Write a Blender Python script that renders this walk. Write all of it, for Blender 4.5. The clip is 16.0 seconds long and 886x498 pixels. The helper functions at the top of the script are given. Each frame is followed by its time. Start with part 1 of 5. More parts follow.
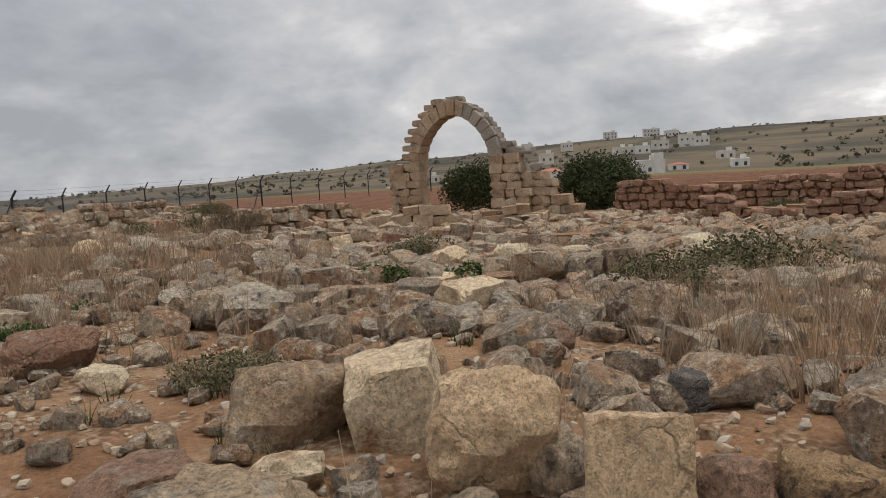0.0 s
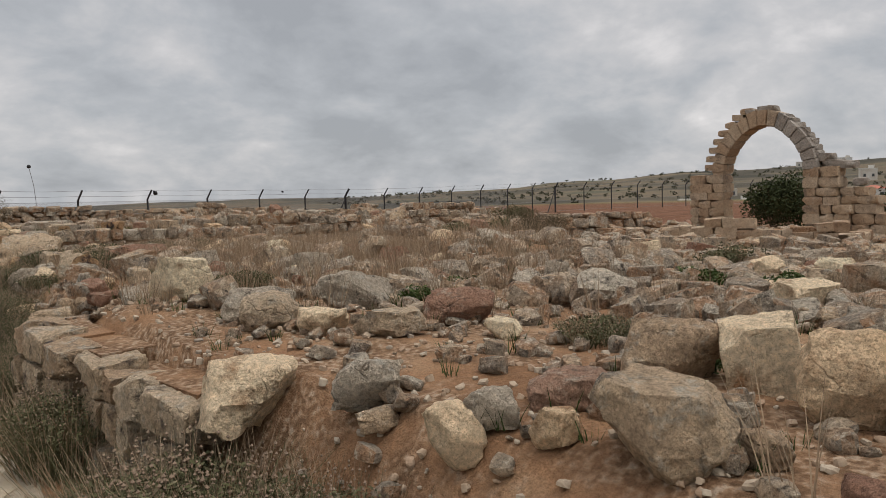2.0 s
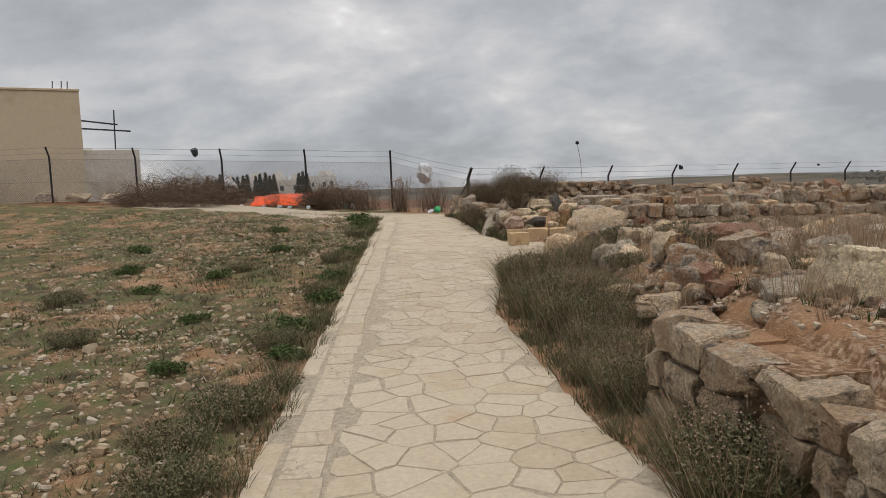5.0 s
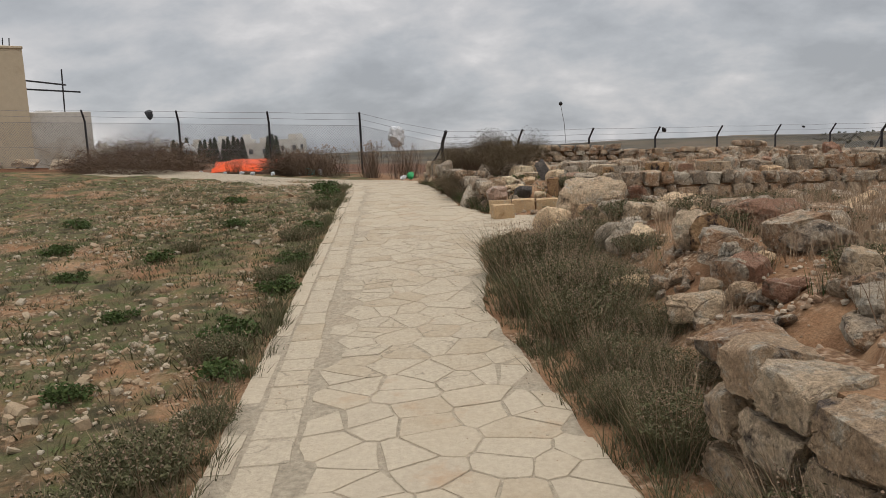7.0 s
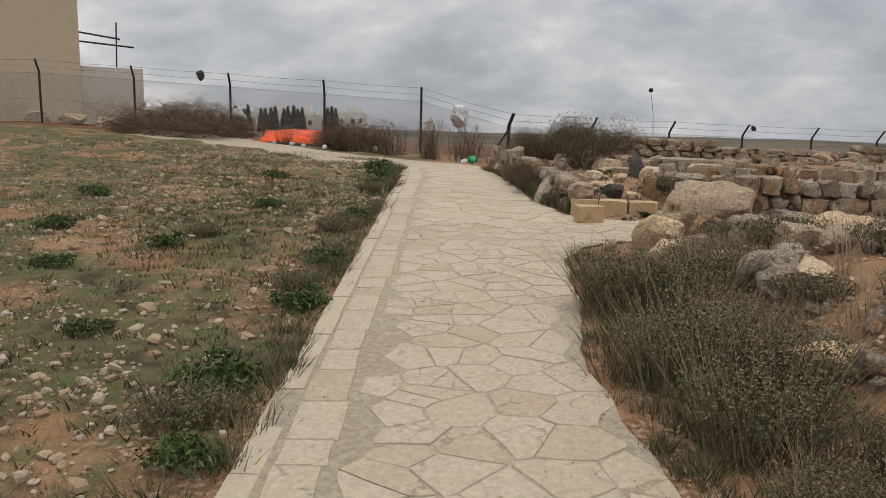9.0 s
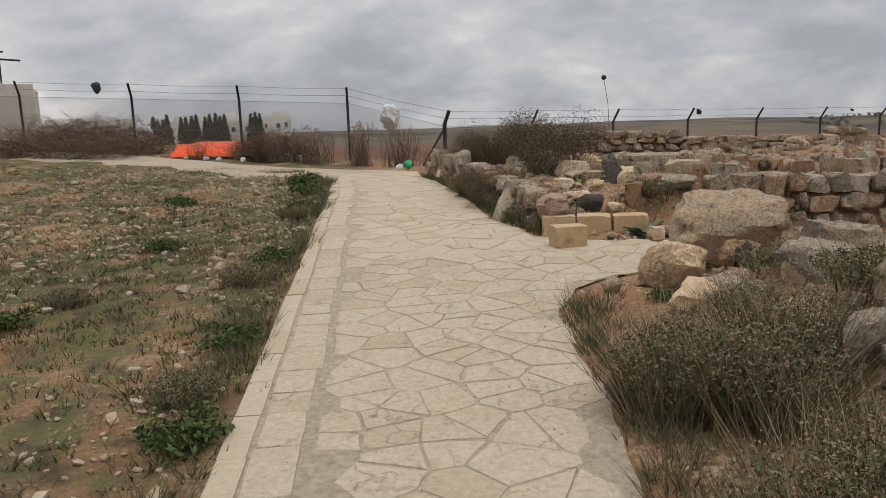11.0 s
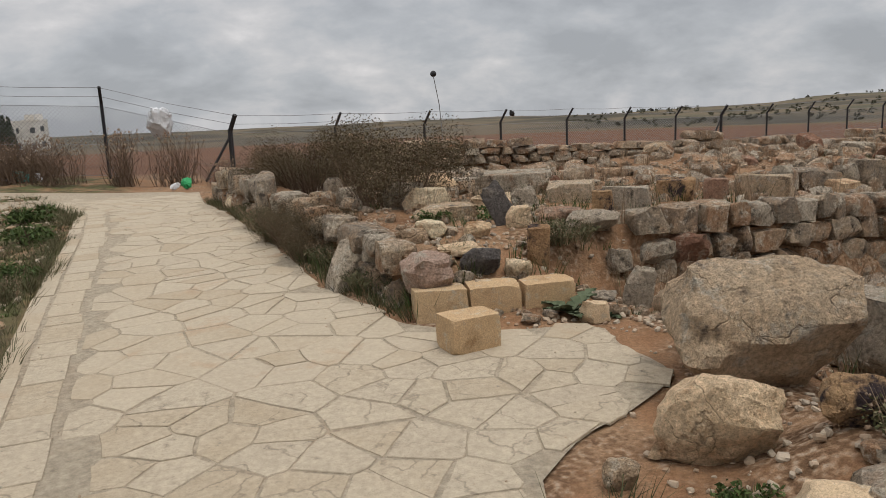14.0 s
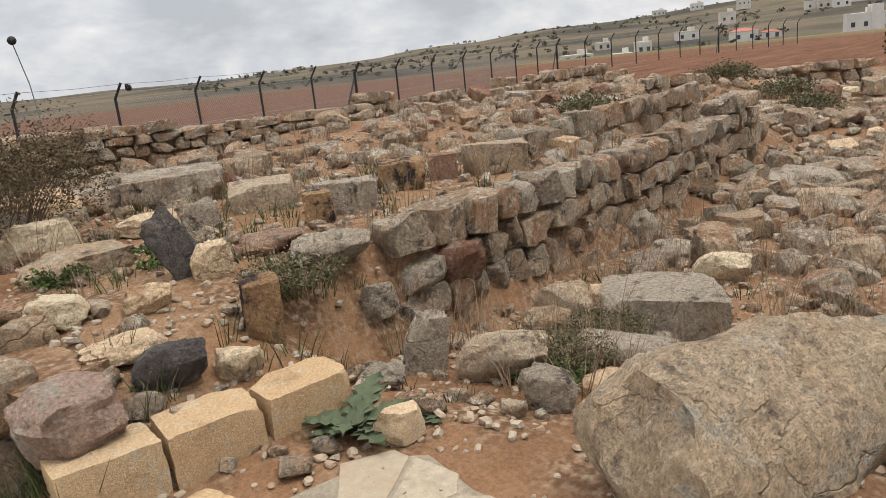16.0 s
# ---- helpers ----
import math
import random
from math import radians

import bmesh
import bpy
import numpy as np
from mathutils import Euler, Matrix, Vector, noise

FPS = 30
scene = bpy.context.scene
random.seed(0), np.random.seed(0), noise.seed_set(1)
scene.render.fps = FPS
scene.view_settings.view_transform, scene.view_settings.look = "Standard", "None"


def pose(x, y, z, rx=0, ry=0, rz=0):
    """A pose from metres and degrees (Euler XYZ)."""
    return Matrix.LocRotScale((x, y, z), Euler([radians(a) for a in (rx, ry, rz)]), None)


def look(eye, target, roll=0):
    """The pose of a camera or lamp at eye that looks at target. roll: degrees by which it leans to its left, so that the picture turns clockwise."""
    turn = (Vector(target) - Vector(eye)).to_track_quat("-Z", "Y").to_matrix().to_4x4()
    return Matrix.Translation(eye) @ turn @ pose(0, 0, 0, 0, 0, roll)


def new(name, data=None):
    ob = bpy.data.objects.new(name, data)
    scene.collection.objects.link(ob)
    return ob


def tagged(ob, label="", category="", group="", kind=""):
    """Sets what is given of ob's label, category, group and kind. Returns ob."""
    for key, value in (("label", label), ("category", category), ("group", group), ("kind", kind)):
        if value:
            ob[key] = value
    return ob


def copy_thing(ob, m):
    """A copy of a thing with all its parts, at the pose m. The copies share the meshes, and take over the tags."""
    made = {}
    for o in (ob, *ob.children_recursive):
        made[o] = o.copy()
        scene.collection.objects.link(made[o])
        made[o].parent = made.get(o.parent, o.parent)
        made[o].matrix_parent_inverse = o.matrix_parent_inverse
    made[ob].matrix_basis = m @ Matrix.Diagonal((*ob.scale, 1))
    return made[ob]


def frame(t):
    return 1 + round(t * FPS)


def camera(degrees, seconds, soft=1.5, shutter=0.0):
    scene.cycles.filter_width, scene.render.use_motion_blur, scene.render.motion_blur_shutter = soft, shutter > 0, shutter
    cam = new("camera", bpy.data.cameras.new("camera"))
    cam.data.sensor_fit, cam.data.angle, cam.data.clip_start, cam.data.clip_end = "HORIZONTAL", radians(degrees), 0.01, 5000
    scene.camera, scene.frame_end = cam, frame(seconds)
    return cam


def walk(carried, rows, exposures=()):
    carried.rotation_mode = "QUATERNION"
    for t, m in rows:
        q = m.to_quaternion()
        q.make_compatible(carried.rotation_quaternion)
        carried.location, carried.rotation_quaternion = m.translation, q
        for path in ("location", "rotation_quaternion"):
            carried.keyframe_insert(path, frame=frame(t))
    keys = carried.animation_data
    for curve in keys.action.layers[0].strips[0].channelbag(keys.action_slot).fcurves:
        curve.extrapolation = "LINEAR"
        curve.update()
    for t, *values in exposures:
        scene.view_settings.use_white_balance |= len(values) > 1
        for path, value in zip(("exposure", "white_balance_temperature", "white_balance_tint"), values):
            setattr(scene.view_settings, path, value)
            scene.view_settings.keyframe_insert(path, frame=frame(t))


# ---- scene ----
cam = camera(60.4, 16.0, soft=0.8)
PATH = [
    (0, (1.200, -2.406, 1.555), (2.875, -1.342, 1.33), -3.5),
    (0.5, (0.968, -2.500, 1.555), (2.680, -1.489, 1.345), -3.2),
    (1, (0.458, -2.706, 1.555), (2.140, -1.639, 1.375), -2.6),
    (1.5, (0.458, -2.706, 1.555), (2.002, -1.448, 1.373), -2.7),
    (2, (0.408, -2.625, 1.536), (1.592, -1.022, 1.368), -1.8),
    (2.5, (0.388, -2.546, 1.53), (1.296, -0.774, 1.345), -2.3),
    (3, (0.281, -2.412, 1.522), (0.906, -0.525, 1.293), -1.6),
    (3.5, (0.144, -2.192, 1.547), (0.558, -0.249, 1.315), -2.9),
    (4, (0.067, -1.942, 1.521), (0.321, 0.029, 1.3), -1.7),
    (4.5, (0.025, -1.601, 1.538), (0.073, 0.392, 1.378), -2.1),
    (5, (-0.097, -1.272, 1.535), (-0.092, 0.72, 1.35), -2.4),
    (5.2, (-0.144, -1.164, 1.554), (-0.105, 0.826, 1.356), -3.5),
    (7.3, (-0.12, 0.239, 1.579), (-0.046, 2.215, 1.276), -2.5),
    (7.5, (-0.122, 0.422, 1.594), (-0.093, 2.397, 1.283), -1.8),
    (8, (-0.216, 0.948, 1.575), (-0.131, 2.924, 1.277), -0.6),
    (8.5, (-0.217, 1.321, 1.567), (-0.15, 3.301, 1.288), -2.0),
    (9, (-0.27, 1.787, 1.537), (-0.328, 3.759, 1.209), 1.3),
    (9.2, (-0.294, 1.997, 1.534), (-0.314, 3.971, 1.217), 0.0),
    (11.3, (-0.394, 3.875, 1.643), (-0.268, 5.841, 1.294), -1.5),
    (11.5, (-0.392, 4.059, 1.639), (-0.279, 6.022, 1.275), 0.5),
    (12, (-0.43, 4.557, 1.658), (-0.206, 6.509, 1.286), -1.1),
    (12.5, (-0.355, 5.071, 1.676), (-0.149, 7.026, 1.311), -2.3),
    (13, (-0.422, 5.5, 1.705), (-0.059, 7.438, 1.369), -1.3),
    (13.5, (-0.373, 6.03, 1.711), (0.132, 7.939, 1.393), -2.9),
    (14, (-0.295, 6.527, 1.731), (0.343, 8.388, 1.373), -2.5),
    (14.5, (-0.195, 7.074, 1.737), (0.752, 8.785, 1.32), -4.8),
    (15, (-0.02, 7.551, 1.764), (0.989, 9.205, 1.267), -4.3),
    (15.5, (0.153, 8.049, 1.767), (1.412, 9.506, 1.224), -3.8),
    (16, (0.374, 8.49, 1.761), (1.757, 9.84, 1.246), -6.1),
]
walk(cam, [(t, look(eye, target, roll)) for t, eye, target, roll in PATH],
     exposures=[(0, 0), (14, 0), (15, 0.1), (15.5, 0.3), (16, 0.5)])

# ---- world and sun ----
SUN_AZ, SUN_EL = radians(150), radians(66)
world = bpy.data.worlds.new("world")
scene.world = world
world.use_nodes = True
wt = world.node_tree
wt.nodes.clear()


def wn(kind, **props):
    n = wt.nodes.new(kind)
    for k, v in props.items():
        if k == "op":
            n.operation = v
        elif k == "sky":
            n.sky_type = v
    return n


def wl(a, b):
    wt.links.new(a, b)


def wmath(op, a, b=None):
    n = wn("ShaderNodeMath", op=op)
    for i, v in enumerate((a, b)):
        if v is None:
            continue
        if isinstance(v, (int, float)):
            n.inputs[i].default_value = v
        else:
            wl(v, n.inputs[i])
    return n.outputs[0]


sky = wn("ShaderNodeTexSky", sky="NISHITA")
sky.sun_disc, sky.sun_elevation, sky.sun_rotation = False, SUN_EL, SUN_AZ
w_co = wn("ShaderNodeTexCoord")
w_sep = wn("ShaderNodeSeparateXYZ")
wl(w_co.outputs["Generated"], w_sep.inputs[0])
w_up = wmath("MAXIMUM", w_sep.outputs[2], 0.0)
w_div = wmath("ADD", w_up, 0.42)
w_com = wn("ShaderNodeCombineXYZ")
wl(wmath("DIVIDE", w_sep.outputs[0], w_div), w_com.inputs[0])
wl(wmath("DIVIDE", w_sep.outputs[1], w_div), w_com.inputs[1])


def cloud(scale, detail, rough, distort, shift):
    m = wn("ShaderNodeMapping")
    m.inputs["Location"].default_value = (shift, shift * 0.7, shift * 0.3)
    wl(w_com.outputs[0], m.inputs[0])
    n = wn("ShaderNodeTexNoise")
    wl(m.outputs[0], n.inputs["Vector"])
    n.inputs["Scale"].default_value, n.inputs["Detail"].default_value = scale, detail
    n.inputs["Roughness"].default_value, n.inputs["Distortion"].default_value = rough, distort
    return n.outputs["Fac"]


big, fine = cloud(1.5, 9, 0.55, 0.3, 3.1), cloud(4.8, 8, 0.55, 0.2, 7.4)
mixed = wmath("ADD", wmath("MULTIPLY", big, 0.68), wmath("MULTIPLY", fine, 0.32))
w_ramp = wn("ShaderNodeValToRGB")
wl(mixed, w_ramp.inputs[0])
els = w_ramp.color_ramp.elements
els[0].position, els[0].color = 0.38, (0.36, 0.375, 0.4, 1)
els[1].position, els[1].color = 0.65, (1.07, 1.06, 1.04, 1)
for at, col in ((0.46, (0.45, 0.465, 0.49, 1)), (0.53, (0.57, 0.565, 0.575, 1)), (0.59, (0.72, 0.7, 0.7, 1))):
    e = els.new(at)
    e.color = col
# overcast sky: brighter overhead than near the horizon
w_gain = wmath("ADD", wmath("MULTIPLY", wmath("POWER", w_up, 4.0), 2.9), 1.04)
w_tint = wn("ShaderNodeVectorMath", op="SCALE")
wl(w_ramp.outputs[0], w_tint.inputs[0])
wl(w_gain, w_tint.inputs["Scale"])
w_clear, w_cover, w_sum, w_out = wn("ShaderNodeBackground"), wn("ShaderNodeBackground"), wn("ShaderNodeMixShader"), wn("ShaderNodeOutputWorld")
wl(sky.outputs[0], w_clear.inputs[0])
wl(w_tint.outputs[0], w_cover.inputs[0])
w_clear.inputs[1].default_value, w_cover.inputs[1].default_value = 0.08, 1.0
w_sum.inputs[0].default_value = 0.94
wl(w_clear.outputs[0], w_sum.inputs[1])
wl(w_cover.outputs[0], w_sum.inputs[2])
wl(w_sum.outputs[0], w_out.inputs[0])

sun = new("sun", bpy.data.lights.new("sun", "SUN"))
sun.data.energy, sun.data.angle, sun.data.color = 1.15, radians(14), (1.0, 0.94, 0.86)
sun_from = Vector((math.sin(SUN_AZ) * math.cos(SUN_EL), math.cos(SUN_AZ) * math.cos(SUN_EL), math.sin(SUN_EL)))
sun.matrix_world = look(sun_from * 50, (0, 0, 0))

# ---- materials ----


def material(name, colours, scale=4.0, rough=0.9, bump_by=0.4, bump_scale=30.0, vary="object", grain=0.25, spots=None, metal=0.0, stretch=None, pale=None, fine_scale=1.0, pit_shade=0.0, cracks=0.0):
    """A worn surface: a base tone picked per piece, broken up by noise at two scales, with fine relief."""
    m = bpy.data.materials.new(name)
    m.use_nodes = True
    t = m.node_tree
    b = t.nodes["Principled BSDF"]
    b.inputs["Roughness"].default_value, b.inputs["Metallic"].default_value = rough, metal
    b.inputs["Specular IOR Level"].default_value = 0.25 if not metal else 0.5
    co = t.nodes.new("ShaderNodeNewGeometry" if vary == "island" else "ShaderNodeTexCoord")
    where = co.outputs["Position"] if vary == "island" else co.outputs["Object"]
    if vary == "world":
        where = t.nodes.new("ShaderNodeNewGeometry").outputs["Position"]
    if vary == "object":
        pos, rnd, mul = t.nodes.new("ShaderNodeNewGeometry"), t.nodes.new("ShaderNodeObjectInfo"), t.nodes.new("ShaderNodeVectorMath")
        mul.operation = "MULTIPLY_ADD"
        t.links.new(pos.outputs["Position"], mul.inputs[0])
        mul.inputs[1].default_value = (fine_scale,) * 3
        shift = t.nodes.new("ShaderNodeVectorMath")
        shift.operation = "SCALE"
        shift.inputs[0].default_value = (37, 53, 71)
        t.links.new(rnd.outputs["Random"], shift.inputs["Scale"])
        t.links.new(shift.outputs[0], mul.inputs[2])
        where = mul.outputs[0]
    if stretch:
        mp = t.nodes.new("ShaderNodeMapping")
        mp.inputs["Scale"].default_value = stretch
        t.links.new(where, mp.inputs[0])
        where = mp.outputs[0]

    def tex(s, d, ro=0.6):
        n = t.nodes.new("ShaderNodeTexNoise")
        t.links.new(where, n.inputs["Vector"])
        n.inputs["Scale"].default_value, n.inputs["Detail"].default_value, n.inputs["Roughness"].default_value = s, d, ro
        return n.outputs["Fac"]

    def calc(op, a, c):
        n = t.nodes.new("ShaderNodeMath")
        n.operation = op
        for i, v in enumerate((a, c)):
            if isinstance(v, (int, float)):
                n.inputs[i].default_value = v
            else:
                t.links.new(v, n.inputs[i])
        return n.outputs[0]

    coarse, fine_n = tex(scale, 5), tex(scale * 9, 6, 0.7)
    if vary == "island":
        pick = co.outputs["Random Per Island"]
    elif vary == "world":
        pick = tex(scale * 0.21, 3)
    else:
        pick = t.nodes.new("ShaderNodeObjectInfo").outputs["Random"]
    f = calc("ADD", calc("MULTIPLY", pick, 0.75), calc("MULTIPLY", calc("SUBTRACT", coarse, 0.5), 0.9))
    f = calc("ADD", f, 0.12)
    r = t.nodes.new("ShaderNodeValToRGB")
    t.links.new(f, r.inputs[0])
    e = r.color_ramp.elements
    while len(e) < len(colours):
        e.new(0.5)
    for i, c in enumerate(colours):
        e[i].position, e[i].color = i / max(1, len(colours) - 1), (*c, 1)
    col = r.outputs[0]
    if spots:
        tone, size, low, high = spots
        sp = t.nodes.new("ShaderNodeMapRange")
        t.links.new(tex(size, 7, 0.68), sp.inputs[0])
        sp.inputs[1].default_value, sp.inputs[2].default_value = low, high
        mx = t.nodes.new("ShaderNodeMix")
        mx.data_type = "RGBA"
        t.links.new(sp.outputs[0], mx.inputs["Factor"])
        t.links.new(col, mx.inputs["A"])
        mx.inputs["B"].default_value = (*tone, 1)
        col = mx.outputs["Result"]
    if pale:
        tone, size, low, high = pale
        sp = t.nodes.new("ShaderNodeMapRange")
        t.links.new(tex(size, 9, 0.72), sp.inputs[0])
        sp.inputs[1].default_value, sp.inputs[2].default_value = low, high
        mx = t.nodes.new("ShaderNodeMix")
        mx.data_type = "RGBA"
        t.links.new(sp.outputs[0], mx.inputs["Factor"])
        t.links.new(col, mx.inputs["A"])
        mx.inputs["B"].default_value = (*tone, 1)
        col = mx.outputs["Result"]
    hsv = t.nodes.new("ShaderNodeHueSaturation")
    t.links.new(col, hsv.inputs["Color"])
    value = calc("ADD", calc("MULTIPLY", calc("SUBTRACT", fine_n, 0.5), grain * 4.5), 1)
    height = None
    # fine dark specks put small-crevice shade into the colour, with matching relief
    if pit_shade:
        pit = t.nodes.new("ShaderNodeMapRange")
        t.links.new(tex(scale * 26, 5, 0.66), pit.inputs[0])
        pit.inputs[1].default_value, pit.inputs[2].default_value = 0.54, 0.64
        value = calc("MULTIPLY", value, calc("SUBTRACT", 1.0, calc("MULTIPLY", pit.outputs[0], pit_shade)))
        height = calc("MULTIPLY", pit.outputs[0], -0.35)
    if cracks:
        warp = t.nodes.new("ShaderNodeTexNoise")
        t.links.new(where, warp.inputs["Vector"])
        warp.inputs["Scale"].default_value, warp.inputs["Detail"].default_value = scale * 1.7, 4
        bent = t.nodes.new("ShaderNodeVectorMath")
        bent.operation = "MULTIPLY_ADD"
        t.links.new(warp.outputs["Color"], bent.inputs[0])
        bent.inputs[1].default_value = (0.9 / scale,) * 3
        t.links.new(where, bent.inputs[2])
        cell = t.nodes.new("ShaderNodeTexVoronoi")
        cell.feature = "DISTANCE_TO_EDGE"
        cell.inputs["Scale"].default_value = scale * 0.75
        t.links.new(bent.outputs[0], cell.inputs["Vector"])
        thin = t.nodes.new("ShaderNodeMapRange")
        t.links.new(cell.outputs["Distance"], thin.inputs[0])
        thin.inputs[1].default_value, thin.inputs[2].default_value = 0.022, 0.004
        here = t.nodes.new("ShaderNodeMapRange")
        t.links.new(tex(scale * 0.8, 3), here.inputs[0])
        here.inputs[1].default_value, here.inputs[2].default_value = 0.46, 0.56
        line = calc("MULTIPLY", thin.outputs[0], here.outputs[0])
        value = calc("MULTIPLY", value, calc("SUBTRACT", 1.0, calc("MULTIPLY", line, cracks)))
        height = calc("ADD", calc("MULTIPLY", line, -0.5), height if height else 0.0)
    t.links.new(value, hsv.inputs["Value"])
    t.links.new(hsv.outputs[0], b.inputs["Base Color"])
    if bump_by:
        bp = t.nodes.new("ShaderNodeBump")
        bp.inputs["Strength"].default_value, bp.inputs["Distance"].default_value = min(1, bump_by * 1.7), 0.05
        relief = calc("ADD", tex(bump_scale, 8, 0.7), calc("MULTIPLY", coarse, 0.8))
        t.links.new(calc("ADD", relief, height) if height else relief, bp.inputs["Height"])
        t.links.new(bp.outputs[0], b.inputs["Normal"])
    return m


STONE_TONES = [(0.175, 0.139, 0.11), (0.43, 0.295, 0.188), (0.325, 0.268, 0.205), (0.55, 0.42, 0.288), (0.4, 0.23, 0.128), (0.46, 0.39, 0.3), (0.63, 0.535, 0.405)]
# second tone: crevice shade painted into the stone colour as noise patches
LICHEN, CREVICE_SHADE = (0.56, 0.49, 0.385), (0.1, 0.08, 0.062)
M_STONE = material("limestone", STONE_TONES, 2.0, 0.92, 0.6, 18, spots=(CREVICE_SHADE, 3.2, 0.55, 0.66), pale=(LICHEN, 4.5, 0.53, 0.64), grain=0.5, fine_scale=2.6, pit_shade=0.26, cracks=0.3)
M_STONE_BITS = material("limestone_rubble", STONE_TONES, 4, 0.92, 0.6, 40, vary="island", grain=0.5, spots=(CREVICE_SHADE, 14, 0.55, 0.66), pale=(LICHEN, 18, 0.54, 0.66), pit_shade=0.3)
M_PALE = material("pale_limestone", [(0.638, 0.442, 0.264), (0.750, 0.578, 0.381), (0.750, 0.654, 0.457)], 1.8, 0.9, 0.5, 14, spots=((0.36, 0.2, 0.1), 1.8, 0.54, 0.68), pale=((0.2, 0.17, 0.14), 5, 0.66, 0.76), grain=0.4, fine_scale=2.6, pit_shade=0.26, cracks=0.3)
M_TAN = material("tan_limestone", [(0.45, 0.305, 0.19), (0.575, 0.425, 0.278), (0.625, 0.505, 0.362)], 1.8, 0.92, 0.6, 16, spots=((0.13, 0.1, 0.08), 2.6, 0.56, 0.68), pale=(LICHEN, 3.6, 0.53, 0.66), grain=0.45, fine_scale=2.6, pit_shade=0.26, cracks=0.3)
M_GREY = material("grey_limestone", [(0.38, 0.305, 0.228), (0.5, 0.415, 0.312), (0.585, 0.49, 0.375)], 2.0, 0.92, 0.6, 18, spots=(CREVICE_SHADE, 3.6, 0.55, 0.67), pale=((0.54, 0.49, 0.4), 4.4, 0.53, 0.66), grain=0.5, fine_scale=2.6, pit_shade=0.26, cracks=0.3)
M_DARK = material("dark_stone", [(0.11, 0.096, 0.088), (0.165, 0.145, 0.132), (0.225, 0.195, 0.175)], 2.4, 0.85, 0.6, 20, spots=((0.3, 0.255, 0.21), 3.2, 0.54, 0.67), grain=0.5, fine_scale=2.6, pit_shade=0.26, cracks=0.3)
M_OCHRE = material("ochre_stone", [(0.33, 0.19, 0.095), (0.45, 0.28, 0.145), (0.5, 0.36, 0.21)], 2.0, 0.9, 0.55, 18, spots=((0.05, 0.035, 0.035), 2.4, 0.48, 0.58), grain=0.4, fine_scale=2.6, pit_shade=0.26, cracks=0.3)
M_RED = material("reddish_stone", [(0.283, 0.142, 0.089), (0.385, 0.218, 0.142), (0.465, 0.305, 0.210)], 2.0, 0.92, 0.6, 18, spots=(CREVICE_SHADE, 3, 0.56, 0.68), pale=((0.46, 0.37, 0.28), 4, 0.53, 0.66), grain=0.45, fine_scale=2.6, pit_shade=0.26, cracks=0.3)
M_YELLOW = material("yellow_sandstone", [(0.490, 0.327, 0.178), (0.554, 0.401, 0.238), (0.605, 0.463, 0.308)], 5, 0.93, 0.3, 45, grain=0.35, spots=((0.32, 0.2, 0.1), 2.5, 0.54, 0.7), pale=((0.5, 0.44, 0.33), 4, 0.55, 0.68), fine_scale=2.6, pit_shade=0.3)
M_ARCH = material("arch_limestone", [(0.3, 0.19, 0.115), (0.42, 0.3, 0.195), (0.47, 0.36, 0.25), (0.36, 0.27, 0.19)], 1.3, 0.93, 0.55, 12, grain=0.25, spots=((0.17, 0.13, 0.1), 1.6, 0.54, 0.7), pale=((0.5, 0.42, 0.32), 2.2, 0.56, 0.72), pit_shade=0.45)
M_ARCH_GREY = material("weathered_arch_stone", [(0.306, 0.264, 0.221), (0.383, 0.340, 0.289)], 2.2, 0.93, 0.5, 14, grain=0.25, spots=((0.22, 0.2, 0.18), 2.6, 0.52, 0.7), pit_shade=0.45)
M_MORTAR_PINK = material("pink_mortar", [(0.425, 0.288, 0.219), (0.537, 0.400, 0.312)], 7, 0.95, 0.6, 50, grain=0.5, spots=((0.46, 0.4, 0.32), 9, 0.52, 0.66))
FLAG_TONES = [(0.36, 0.29, 0.2), (0.402, 0.335, 0.243), (0.418, 0.354, 0.262), (0.388, 0.325, 0.24)]
M_FLAG = material("flagstone", FLAG_TONES, 3.5, 0.85, 0.25, 35, grain=0.2, spots=((0.34, 0.23, 0.145), 1.6, 0.62, 0.8), pale=((0.22, 0.185, 0.14), 11, 0.6, 0.7), pit_shade=0.12, cracks=0.3)
M_FLAG_BITS = material("flagstone_far", FLAG_TONES, 3.5, 0.85, 0.25, 35, vary="island", grain=0.13, spots=((0.36, 0.235, 0.14), 1.6, 0.6, 0.78))
M_MORTAR = material("path_mortar", [(0.34, 0.285, 0.207), (0.375, 0.317, 0.235), (0.35, 0.268, 0.185)], 3, 0.93, 0.4, 60, vary="world", grain=0.35)
M_TWIG = material("dry_twigs", [(0.092, 0.061, 0.042), (0.138, 0.094, 0.064), (0.173, 0.122, 0.085)], 8, 0.95, 0, vary="island", grain=0.2)
M_STRAW = material("dry_grass", [(0.25, 0.17, 0.11), (0.32, 0.225, 0.145), (0.37, 0.28, 0.185)], 8, 0.95, 0, vary="island", grain=0.15)
M_SAGE = material("grey_green_leaves", [(0.046, 0.049, 0.023), (0.086, 0.086, 0.039), (0.115, 0.106, 0.057), (0.184, 0.144, 0.092)], 8, 0.95, 0, vary="island", grain=0.15)
M_LEAF = material("green_leaves", [(0.033, 0.056, 0.015), (0.052, 0.078, 0.021), (0.078, 0.099, 0.030)], 8, 0.85, 0, vary="island", grain=0.15)
M_THISTLE = material("thistle_leaves", [(0.05, 0.07, 0.036), (0.08, 0.1, 0.055), (0.13, 0.145, 0.09)], 8, 0.85, 0, vary="island", grain=0.15)
